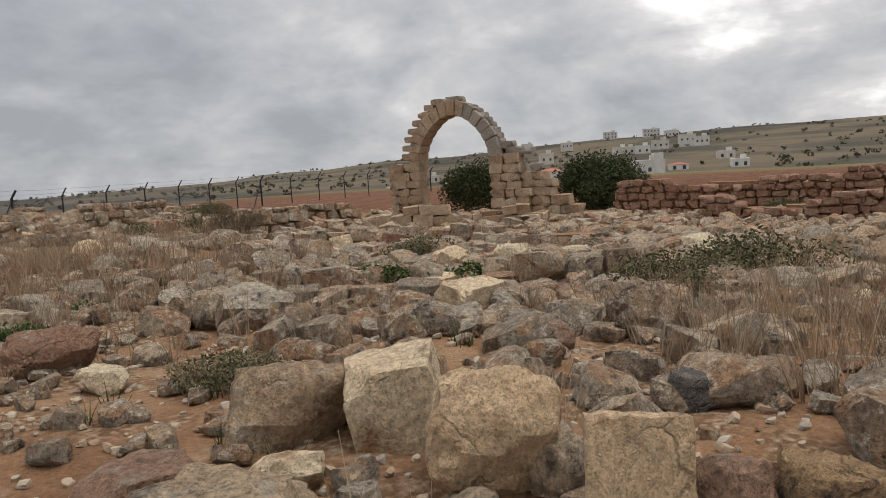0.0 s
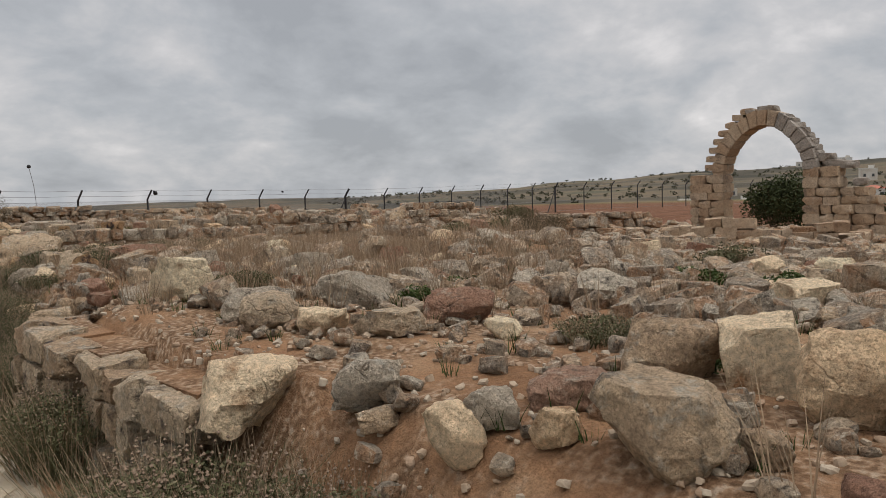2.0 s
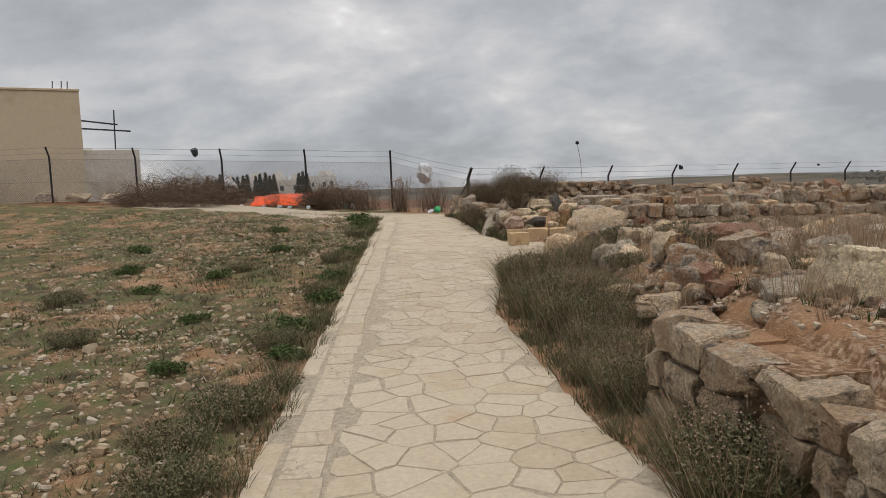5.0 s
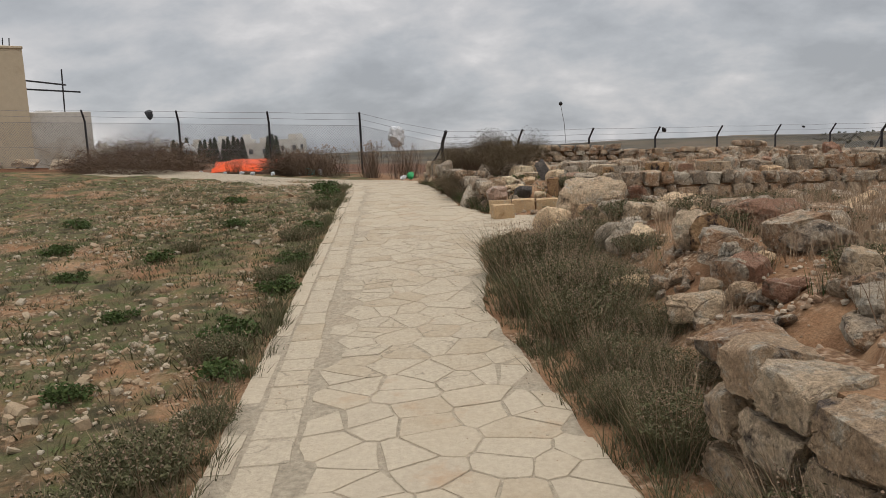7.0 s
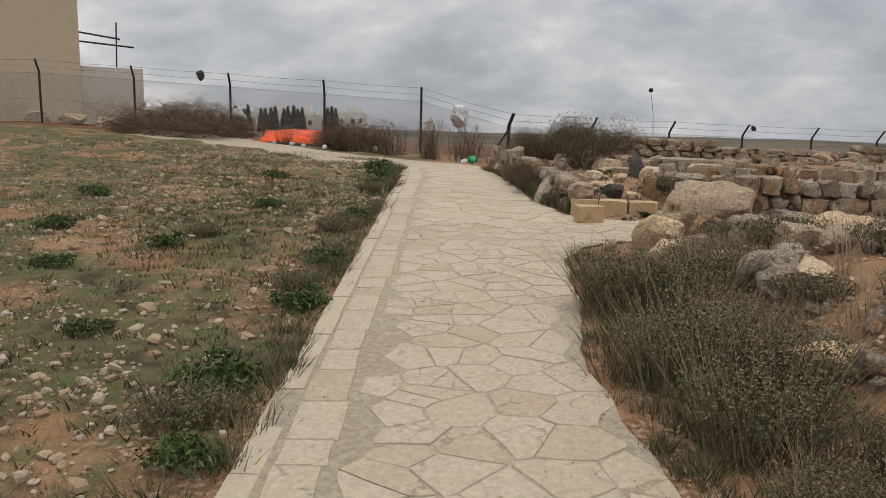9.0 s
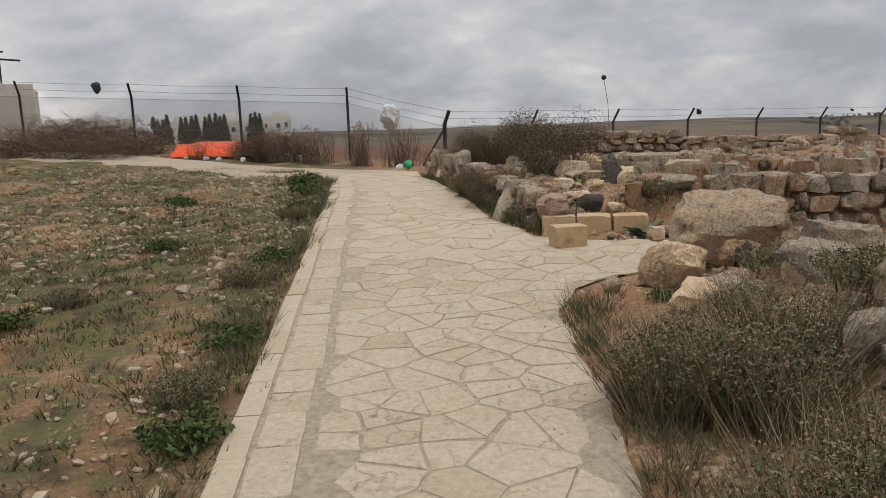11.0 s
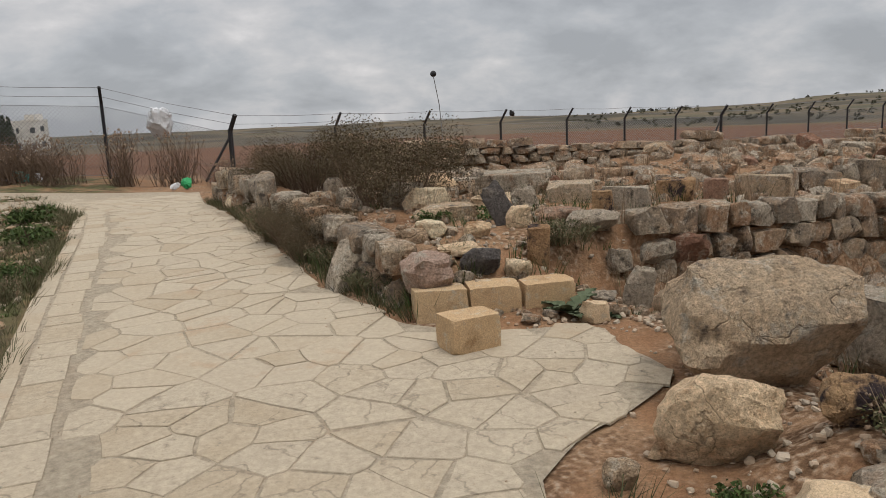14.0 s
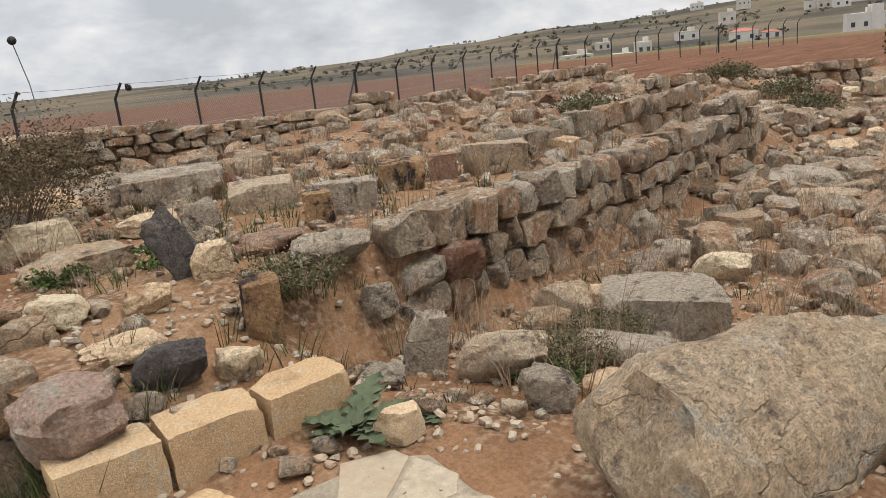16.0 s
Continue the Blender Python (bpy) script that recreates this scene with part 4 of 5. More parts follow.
stone(3.17, 11.17, 0.38, 0.27, -46, "red", "boulder", 4, deep=0.75)
stone(2.58, 11.11, 0.21, 0.18, -40, "grey", "boulder", 1, deep=0.75)
stone(2.64, 10.43, 0.40, 0.22, -49, "tan", "boulder", 3, deep=0.75)
stone(2.47, 10.07, 0.23, 0.17, -53, "grey", "boulder", 0, deep=0.75)
stone(3.32, 10.69, 0.26, 0.16, -53, "tan", "boulder", 2, deep=0.75)
stone(3.59, 10.76, 0.34, 0.25, -55, "tan", "slab", 4, deep=0.7)
stone(3.95, 10.69, 0.33, 0.19, -58, "pale", "slab", 1, deep=0.7)
stone(3.86, 10.31, 0.68, 0.28, -62, "grey", "block", 2, deep=0.75)
stone(3.18, 10.14, 0.46, 0.16, -60, "grey", "boulder", 4, deep=0.75)
stone(1.89, 10.27, 0.19, 0.14, -40, "yellow", "boulder", 1, deep=0.75)
stone(2.15, 10.66, 0.24, 0.07, -39, "grey", "slab", 0, deep=0.7)
stone(2.75, 9.97, 0.23, 0.08, -58, "pale", "slab", 3, deep=0.7)
stone(2.29, 10.09, 0.10, 0.08, -50, "tan", "boulder", 4, deep=0.75)
stone(5.78, 10.74, 0.53, 0.20, -67, "tan", "boulder", 1, deep=0.75)
stone(4.81, 10.42, 0.36, 0.21, -67, "pale", "boulder", 3, deep=0.75)
stone(4.99, 10.85, 0.28, 0.20, -63, "grey", "boulder", 2, deep=0.75)
stone(7.62, 10.83, 0.63, 0.22, -72, "grey", "boulder", 0, deep=0.75)
stone(6.85, 10.44, 0.54, 0.19, -73, "tan", "slab", 1, deep=0.7)
stone(3.06, 13.86, 0.77, 0.27, -27, "stone", "block", 1, deep=0.75)
stone(2.61, 14.20, 0.37, 0.17, -21, "grey", "block", 3, deep=0.75)
stone(3.09, 12.70, 0.45, 0.17, -33, "tan", "block", 0, deep=0.75)
stone(3.30, 12.13, 0.41, 0.21, -39, "grey", "block", 4, deep=0.75)
stone(3.01, 12.03, 0.18, 0.20, -37, "ochre", "block", 2, deep=0.75)
stone(3.84, 12.19, 0.34, 0.22, -43, "ochre", "block", 1, deep=0.75)
stone(4.35, 12.28, 0.22, 0.21, -46, "red", "block", 3, deep=0.75)
stone(4.74, 12.11, 0.51, 0.26, -50, "tan", "block", 4, deep=0.75)
stone(6.49, 12.72, 0.69, 0.26, -55, "grey", "boulder", 3, deep=0.75)
stone(1.90, 11.62, 0.2, 0.34, -20, "dark", "slab", 2, deep=0.5, ry=-22)
stone(1.93, 11.05, 0.16, 0.28, -26, "ochre", "block", 1, deep=0.8)
stone(2.5, 10.73, 0.2, 0.3, -43, "grey", "slab", 3, deep=0.5, ry=10)
stone(2.15, 14.0, 0.6, 0.26, -15, "pale", "round", 0, deep=0.6)
stone(1.75, 14.4, 0.35, 0.3, -18, "tan", "boulder", 2)
stone(1.62, 13.2, 0.4, 0.28, -10, "grey", "boulder", 3)
stone(1.48, 8.71, 0.45, 0.36, -33, "pale", "boulder", 3, deep=0.75, ry=6)
stone(0.75, 11.72, 0.56, 0.17, 38, "grey", "slab", 4, deep=0.42, ry=-52, top=0.76, what='long grey stone slab leaning against the ruined wall')
stone(1.84, 8.41, 0.26, 0.18, -43, "ochre", "boulder", 2)
stone(0.35, 16.46, 0.24, 0.19, -4, "pale", "round", 0, what='small white stone at the path edge')
stone(1.05, 8.66, 0.13, 0.12, -28, "tan", "boulder", 2)
stone(1.48, 8.03, 0.45, 0.16, -43, "yellow", "slab", 1)
stone(2.03, 7.79, 0.5, 0.25, -18, "grey", "boulder", 0)
stone(1.61, 7.19, 0.44, 0.21, -16, "pale", "slab", 4)
stone(1.69, 6.33, 0.4, 0.16, -19, "grey", "slab", 3)
stone(1.46, 5.32, 0.39, 0.15, -21, "yellow", "slab", 0)
stone(1.94, 5.26, 0.23, 0.28, -27, "ochre", "slab", 0, deep=0.5, ry=25)
stone(1.87, 4.55, 0.26, 0.19, -30, "grey", "round", 1)
stone(1.7, 4.13, 0.17, 0.14, -31, "tan", "boulder", 3)
stone(1.54, 4.32, 0.41, 0.17, -27, "tan", "slab", 2)
stone(1.65, 4.41, 0.16, 0.15, -28, "tan", "boulder", 4)
stone(2.15, 6.7, 0.28, 0.17, -22, "tan", "boulder", 2)
stone(2.08, 9.2, 0.84, 0.58, -24, 'tan', 'boulder', 2, deep=0.85, sink=0.05, what='very large tan limestone boulder with a flat sloping top')
stone(2.90, 9.11, 0.66, 0.46, -56, 'grey', 'boulder', 1, deep=0.8, sink=0.1, what='large grey and tan limestone boulder beside the sunken room')
CORNER = "yellow cut sandstone blocks at the wall corner"
stone(1.12, 10.76, 0.325, 0.3, -10, "yellow", "cut", 0, deep=0.65, sink=0.1, top=0.69, group=CORNER)
stone(1.445, 10.7, 0.325, 0.3, -10, "yellow", "cut", 2, deep=0.65, sink=0.1, top=0.695, group=CORNER)
stone(1.775, 10.65, 0.33, 0.28, -8, "yellow", "cut", 3, deep=0.62, sink=0.1, top=0.69, group=CORNER)
stone(1.08, 10.18, 0.29, 0.2, 8, "yellow", "cut", 1, deep=0.72, sink=0.02, group=CORNER, what="loose yellow cut sandstone block standing on the paving")
lone("mortar_cap", rock_mesh("mortar_cap", M_MORTAR_PINK, 4, boxy=0.8, cuts=6, rough_by=0.12), pose(1.09, 10.9, 0.74, 0, 0, -10) @ Matrix.Diagonal((0.32, 0.32, 0.28, 1)), "lump of pinkish old mortar on the cut blocks", "mortar")

# ---- scattered rubble ----
def ruin_spot(r, big=False):
    while True:
        u = r.random()
        if u < 0.5:
            x, y = 1.3 + 9 * r.random() ** 1.0, r.uniform(-4, 11)
        elif u < 0.75:
            x, y = r.uniform(1.0, 13), r.uniform(10.5, 20)
        else:
            x, y = r.uniform(7, 26), r.uniform(-6, 20)
        edge = float(right_edge(y)) + 0.35
        if x < edge or (x < 1.75 and y < 3.2 and y > -0.2) or (8.3 < y < 10.1 and x < 2.3):
            continue
        if y > 19 + 0.3 * x:
            continue
        if math.hypot(x - 1.2, y + 2.4) < 1.0:
            continue
        if big and ((x < 5 and 8.0 < y < 13.4) or (x < 3.5 and -3 < y < 3.2) or (x < 2.6 and 3 < y < 7)):
            continue
        return x, y


r_loose = random.Random(77)
for i in range(520):
    x, y = ruin_spot(r_loose, True)
    w = r_loose.choice([0.16, 0.2, 0.24, 0.28, 0.34]) * r_loose.uniform(0.8, 1.2)
    if x > 8:
        w *= 1.5
    lean_x, lean_y = r_loose.uniform(-14, 14), r_loose.uniform(-14, 14)
    tone = r_loose.choice(["stone", "stone", "tan", "grey", "pale", "red", "grey"])
    stone(x, y, w, w * r_loose.uniform(0.45, 0.8), r_loose.uniform(0, 360), tone, r_loose.choice(["boulder", "boulder", "slab", "block", "round"]), r_loose.randrange(5), r_loose.uniform(0.6, 1), lean_x, lean_y, 0.15, group="scattered ruin stones")
for i in range(75):
    x, y = r_loose.uniform(1.7, 4.6), r_loose.uniform(2.8, 8.1)
    w = r_loose.choice([0.14, 0.18, 0.22, 0.28, 0.36]) * r_loose.uniform(0.8, 1.2)
    lean_x, lean_y = r_loose.uniform(-20, 20), r_loose.uniform(-20, 20)
    stone(x, y, w, w * r_loose.uniform(0.45, 0.8), r_loose.uniform(0, 360), r_loose.choice(["tan", "pale", "grey", "red", "stone", "pale"]), r_loose.choice(["boulder", "boulder", "slab", "block"]), r_loose.randrange(5), r_loose.uniform(0.6, 1), lean_x, lean_y, 0.1)
spots = []
for i in range(7500):
    x, y = ruin_spot(r_loose)
    s = 0.055 * math.exp(r_loose.gauss(0.5, 0.6)) * (1 + max(0, x - 5) * 0.06)
    s = min(s, 0.42)
    if (x < 4.5 and 8.0 < y < 13.2) or (x < 3.3 and -3 < y < 1.2):
        s = min(s, 0.11)
    spots.append((x, y, hz(x, y) + rough(x, y) + s * 0.18, s, r_loose.uniform(0.5, 0.8)))
for i in range(2600):
    x, y = ruin_spot(r_loose, True)
    if x < 3.2 and y < 8:
        continue
    s = r_loose.uniform(0.12, 0.3) * (1 + max(0, x - 6) * 0.035)
    spots.append((x, y, hz(x, y) + rough(x, y) + s * 0.14, s, r_loose.uniform(0.5, 0.85)))
heap("rubble", spots, M_STONE_BITS, "loose tan and grey rubble strewn over the ruins", "rubble", list(range(5, 10)), 18)
spots = []
for i in range(10000):
    u = r_loose.random()
    x, y = (r_loose.uniform(1.2, 5.5), r_loose.uniform(-4, 11.5)) if u < 0.75 else (r_loose.uniform(1, 6), r_loose.uniform(10, 15))
    if x < float(right_edge(y)) + 0.1:
        continue
    s = r_loose.uniform(0.012, 0.045)
    spots.append((x, y, hz(x, y) + rough(x, y) + s * 0.15, s, r_loose.uniform(0.5, 0.8)))
heap("gravel", spots, M_PEBBLE, "small tan pebbles on the soil of the mound", "gravel", list(range(0, 5)), None)
spots = []
for i in range(22000):
    y = r_loose.uniform(-2, 21)
    x = float(left_edge(y)) - 0.1 - abs(r_loose.gauss(0, 1)) * 4.0
    clump = noise.noise(Vector((x * 0.55, y * 0.55, 9)))
    if clump < r_loose.uniform(-0.5, 0.35) or y > 20.5 + x * -0.25:
        continue
    s = 0.0165 * math.exp(r_loose.gauss(0.4, 0.55))
    spots.append((x, y, hz(x, y) + rough(x, y) + s * 0.15, min(s, 0.13), r_loose.uniform(0.5, 0.8)))
heap("field_stones", spots, M_FIELDSTONE, "small cream and orange stones strewn over the weedy field", "stones", list(range(0, 5)), None)

spots = []
for i in range(420):
    y = r_loose.uniform(1, 17)
    lo, hi = float(left_edge(y)), float(right_edge(y))
    x = hi - abs(r_loose.gauss(0, 0.22)) if i % 3 else lo + 0.1 + abs(r_loose.gauss(0, 0.2))
    s = r_loose.uniform(0.005, 0.012)
    spots.append((x, y, hz(x, y) + 0.018, s, 0.6))
heap("path_grit", spots, M_PEBBLE, "dark grit and crumbs of soil on the paving", "grit", list(range(0, 5)), None)


# ---- plants ----
def blades(r, n, base_r, h, spread_by, width, bend=0.35, segs=2):
    """Thin tapered stems or leaves that rise from a patch and lean outwards."""
    vs, fs = [], []
    for _ in range(n):
        a, d = r.uniform(0, 6.283), base_r * math.sqrt(r.random())
        p = Vector((math.cos(a) * d, math.sin(a) * d, 0))
        la = a + r.gauss(0, 0.6)
        out = Vector((math.cos(la), math.sin(la), 0)) * spread_by * r.uniform(0.2, 1.0)
        hh = h * r.uniform(0.55, 1.1)
        ta = r.uniform(0, 6.283)
        side = Vector((math.cos(ta), math.sin(ta), 0)) * width
        o = len(vs)
        for k in range(segs + 1):
            u = k / segs
            c = p + out * (u * (1 - bend) + u * u * bend) * hh + Vector((0, 0, hh * u))
            w = side * (1 - 0.85 * u)
            vs += [c - w, c + w]
        for k in range(segs):
            fs.append((o + 2 * k, o + 2 * k + 1, o + 2 * k + 3, o + 2 * k + 2))
    return vs, fs


def leaflets(r, n, where, size):
    """Small folded leaves at places given by where(r)."""
    vs, fs = [], []
    for _ in range(n):
        p = where(r)
        a = Vector((r.gauss(0, 1), r.gauss(0, 1), r.gauss(0, 0.8))).normalized() * size * r.uniform(0.6, 1.4)
        b = a.cross(Vector((r.gauss(0, 1), r.gauss(0, 1), r.gauss(0, 1)))).normalized() * size * 0.42
        o = len(vs)
        vs += [p - a, p + b, p + a, p - b]
        fs.append((o, o + 1, o + 2, o + 3))
    return vs, fs


def mesh_part(name, vf, mat, parent, label=""):
    ob = new(name, raw_mesh(name, [tuple(v) for v in vf[0]], vf[1], mat))
    ob.parent = parent
    if label:
        tagged(ob, label)
    if name.endswith("s") and name != "leaves":
        tagged(ob, kind="stuff")
    return ob


def sage_shrub(seed, h, rad, stems, heads, tall=1.0):
    r = random.Random(seed)
    thing = empty("shrub", Matrix.Identity(4), "grey-green dry aromatic shrub with upright stalks and seed heads", "shrub", "shrubs along the path")
    mesh_part("stems", blades(r, stems, rad * 0.75, h * 0.92, 0.95, 0.0035), M_SAGE, thing)
    mesh_part("dry_stalks", blades(r, stems // 2, rad * 0.8, h * 1.08, 0.75, 0.0028), M_STRAW, thing)

    def spot(q):
        a, u = q.uniform(0, 6.283), q.random() ** 0.8
        d = rad * math.sqrt(q.random()) * (0.55 + 0.55 * u)
        return Vector((math.cos(a) * d, math.sin(a) * d, h * (0.05 + 0.85 * u * (1 - 0.35 * (d / rad) ** 2))))

    mesh_part("leaves", leaflets(r, heads * 13, spot, 0.013), M_SAGE, thing)
    hv, hf = [], []
    for _ in range(heads):
        p = spot(r)
        p.z = min(h * 1.08, p.z + h * 0.22)
        s = r.uniform(0.004, 0.008)
        o = len(hv)
        hv += [p + Vector(v) * s for v in ((1, 0, 0), (-1, 0, 0), (0, 1, 0), (0, -1, 0), (0, 0, 1.2), (0, 0, -1.2))]
        hf += [(o, o + 2, o + 4), (o + 2, o + 1, o + 4), (o + 1, o + 3, o + 4), (o + 3, o, o + 4), (o + 2, o, o + 5), (o + 1, o + 2, o + 5), (o + 3, o + 1, o + 5), (o, o + 3, o + 5)]
    mesh_part("seed_heads", (hv, hf), M_SEED, thing)
    return thing


def place(thing, spots, first=True):
    """Puts a thing at the first spot and copies of it at the others. spots: x, y, scale."""
    r = random.Random(len(spots) * 7 + 1)
    for i, (x, y, s) in enumerate(spots):
        m = pose(x, y, hz(x, y) + rough(x, y) - 0.01, 0, 0, r.uniform(0, 360))
        ob = thing if i == 0 else copy_thing(thing, m)
        ob.matrix_basis = m @ Matrix.Diagonal((s, s, s, 1))


tall_shrub = sage_shrub(1, 0.5, 0.32, 330, 300)
place(tall_shrub, [(1.26, 0.25, 1.15), (1.12, -0.05, 1.2), (1.05, 0.6, 0.8), (1.45, -0.12, 1.1), (1.28, -0.45, 1.05), (1.55, -0.5, 0.85), (1.08, 1.75, 0.95), (1.15, 2.15, 0.8), (0.98, 3.1, 0.7), (0.78, 6.75, 0.95), (1.12, 6.55, 1.0), (1.5, 6.9, 0.8), (1.05, 7.25, 0.75), (1.45, 7.4, 0.75)])
round_shrub = sage_shrub(2, 0.5, 0.42, 420, 380)
place(round_shrub, [(0.9, 5.5, 0.95), (0.98, 4.8, 0.85), (1.3, 5.25, 0.75), (1.0, 4.1, 0.62), (0.92, 3.55, 0.55), (1.35, 4.4, 0.5), (1.3, 5.95, 0.7), (1.2, 3.7, 0.5)])
low_shrub = sage_shrub(3, 0.22, 0.3, 160, 170)
place(low_shrub, [(-1.45, 2.3, 0.9), (-1.42, 3.3, 1.0), (-1.5, 5.0, 0.8), (-1.62, 2.8, 0.9), (-1.5, 7.3, 0.7), (-1.6, 9.6, 0.9), (-1.65, 12.6, 0.8), (-1.25, 3.8, 0.6), (-1.36, 6.9, 0.5), (0.95, 11.5, 0.9), (0.88, 12.3, 1.0), (0.62, 13.6, 1.1), (0.58, 14.4, 1.2), (0.5, 15.4, 1.0), (2.9, 10.3, 0.8), (2.2, 11.2, 0.8), (3.4, 10.4, 0.8), (-3.4, 5.4, 0.8), (-4.5, 7.5, 0.9), (-2.9, 9.3, 0.7), (3.1, -0.2, 0.7), (2.6, 2.9, 0.8), (2.0, 7.2, 1.1), (2.4, 6.5, 1.0), (2.7, 7.6, 1.1), (3.1, 6.9, 1.0), (3.3, 8.0, 1.1), (2.2, 5.7, 0.9), (2.9, 5.5, 1.0), (3.7, 7.2, 1.0), (1.95, 8.15, 0.9), (4.3, 7.9, 1.1), (2.3, 3.9, 0.8), (1.7, 6.0, 0.8)])


def leafy(seed, name, label, n, rad, h, mat, size, kind_name, group=""):
    """A low clump of leaves on a few twigs."""
    r = random.Random(seed)
    thing = empty(name, Matrix.Identity(4), label, kind_name, group)
    mesh_part("twigs", blades(r, max(40, n // 70), rad * 0.4, h * 0.8, 1.0, 0.005), M_TWIG, thing)
    lumps = [(Vector((r.uniform(-0.6, 0.6) * rad, r.uniform(-0.6, 0.6) * rad, h * r.uniform(0.3, 0.75))), r.uniform(0.35, 0.6)) for _ in range(9)]

    def spot(q):
        c, s = q.choice(lumps)
        d = Vector((q.gauss(0, 1), q.gauss(0, 1), q.gauss(0, 0.8))).normalized() * q.random() ** 0.4
        p = c + Vector((d.x * rad * s, d.y * rad * s, d.z * h * s * 0.8))
        p.z = max(0.01, p.z)
        return p

    mesh_part("leaves", leaflets(r, n, spot, size), mat, thing)
    return thing


green_tuft = leafy(21, "weed", "low dark green weed growing at the path edge", 700, 0.2, 0.12, M_LEAF, 0.018, "weed", "green weeds")
place(green_tuft, [(-1.35, 4.6, 1.0), (-1.5, 5.4, 1.3), (-1.4, 6.8, 1.2), (-1.45, 8.1, 1.1), (-1.55, 10.3, 1.2), (-1.6, 13.2, 1.3), (-1.75, 15.2, 1.6), (-2.1, 17.0, 1.8), (-3.1, 8.8, 1.1), (-3.7, 7.9, 1.0), (-2.6, 6.3, 0.9), (-2.2, 4.4, 0.9), (-4.6, 9.6, 1.2), (-2.7, 11.2, 1.1), (-5.4, 12.2, 1.3), (-3.4, 14.4, 1.4), (2.2, -1.3, 0.5), (2.9, -0.9, 0.6), (3.3, 1.5, 1.0), (4.0, 2.0, 1.0), (2.3, 1.9, 0.6), (2.7, 10.2, 0.9), (3.7, 10.6, 0.8), (1.6, 12.2, 0.9), (2.0, 11.9, 0.9), (1.3, 8.35, 0.7), (6.9, 1.9, 1.6), (7.2, 1.2, 1.6)])
dark_bush = leafy(22, "bush", "dark brown dry bush growing on the ruined wall", 15000, 0.75, 0.85, M_BROWNBUSH, 0.0125, "bush", "bushes on the ruin")
place(dark_bush, [(1.58, 13.4, 0.98), (1.15, 15.2, 0.9), (0.7, 12.75, 0.55), (0.62, 13.3, 0.5), (1.7, 15.2, 0.8), (0.8, 16.2, 0.8), (12.5, 10.0, 0.9), (10.8, 8.6, 0.6)])
green_bush = leafy(23, "green_bush", "large dark green bush growing behind the arch", 9000, 1.7, 2.2, M_BUSHDARK, 0.075, "bush", "bushes behind the arch")
place(green_bush, [(29.5, 13.8, 1.0), (31.4, 9.3, 1.05), (30.2, 8.2, 0.9), (36.0, 9.6, 1.0)])
grey_bush = leafy(24, "grey_bush", "grey-brown twiggy bush among the ruins", 2200, 0.6, 0.4, M_SAGE, 0.022, "bush", "grey bushes among the ruins")
place(grey_bush, [(1.15, 16.4, 1.4), (9.5, 14.2, 1.2), (11.6, 12.0, 1.0), (14.5, 13.6, 1.4), (8.6, 10.0, 0.8), (5.5, 9.0, 0.6), (7.4, -1.4, 1.1), (6.4, -1.0, 0.8), (16.5, 15.5, 1.3), (8.5, 2.6, 0.9), (27.0, 1.2, 1.2)])


def thistle_plant():
    r = random.Random(31)
    thing = empty("thistle", Matrix.Identity(4), "grey-green spiny thistle rosette beside the cut blocks", "thistle")
    for k in range(16):
        a, ln, up = k * 0.3927 * 2.4, r.uniform(0.13, 0.24), r.uniform(0.1, 0.9)
        vs, fs = [], []
        d = Vector((math.cos(a), math.sin(a), 0))
        s = Vector((-d.y, d.x, 0))
        segs = 9
        for i in range(segs + 1):
            u = i / segs
            c = d * ln * u + Vector((0, 0, ln * (up * u - 0.55 * up * u * u) + 0.02))
            w = ln * 0.2 * math.sin(math.pi * min(1, 0.12 + u * 0.86)) * (1.25 if i % 2 else 0.55)
            vs += [c - s * w + Vector((0, 0, 0.012)), c, c + s * w + Vector((0, 0, 0.012))]
        for i in range(segs):
            o = i * 3
            fs += [(o, o + 1, o + 4, o + 3), (o + 1, o + 2, o + 5, o + 4)]
        mesh_part("leaf", (vs, fs), M_THISTLE, thing)
    return thing


place(thistle_plant(), [(1.82, 10.42, 1.1), (2.02, 10.32, 0.6)])


# grass: dry on the mound, sparse and green in the field
def grass(name, label, mat, spots_, seed, h, n, width, spread_by):
    r = random.Random(seed)
    av, af = [], []
    for x, y, s in spots_:
        vs, fs = blades(r, n, 0.07 * s, h * s * r.uniform(0.6, 1.2), spread_by, width)
        z, o = hz(x, y) + rough(x, y) - 0.005, len(av)
        av += [(v.x + x, v.y + y, v.z + z) for v in vs]
        af += [tuple(o + i for i in q) for q in fs]
    lone(name, raw_mesh(name, av, af, mat), Matrix.Identity(4), label, "grass", kind="stuff")


r_grass = random.Random(41)
dry = []
for i in range(2300):
    u = r_grass.random()
    if u < 0.5:
        x, y = r_grass.gauss(4.3, 1.1), r_grass.gauss(4.6, 1.6)
    elif u < 0.66:
        x, y = r_grass.gauss(5.6, 1.3), r_grass.gauss(-2.6, 0.8)
    elif u < 0.8:
        x, y = r_grass.uniform(2.5, 9), r_grass.uniform(7, 11.3)
    else:
        x, y = r_grass.uniform(1.2, 14), r_grass.uniform(11.6, 19)
    if x > float(right_edge(y)) + 0.4:
        dry.append((x, y, r_grass.uniform(0.6, 1.3)))
grass("dry_grass", "dry straw-brown grass tufts on the mound", M_STRAW, dry, 42, 0.3, 16, 0.0028, 0.55)
green = []
for i in range(420):
    x, y = ruin_spot(r_grass)
    if x < 14:
        green.append((x, y, r_grass.uniform(0.5, 1.1)))
for i in range(90):
    green.append((r_grass.uniform(1.3, 4.5), r_grass.uniform(10.7, 13.5), r_grass.uniform(0.6, 1.2)))
for i in range(26):
    y = r_grass.uniform(10.75, 13.0)
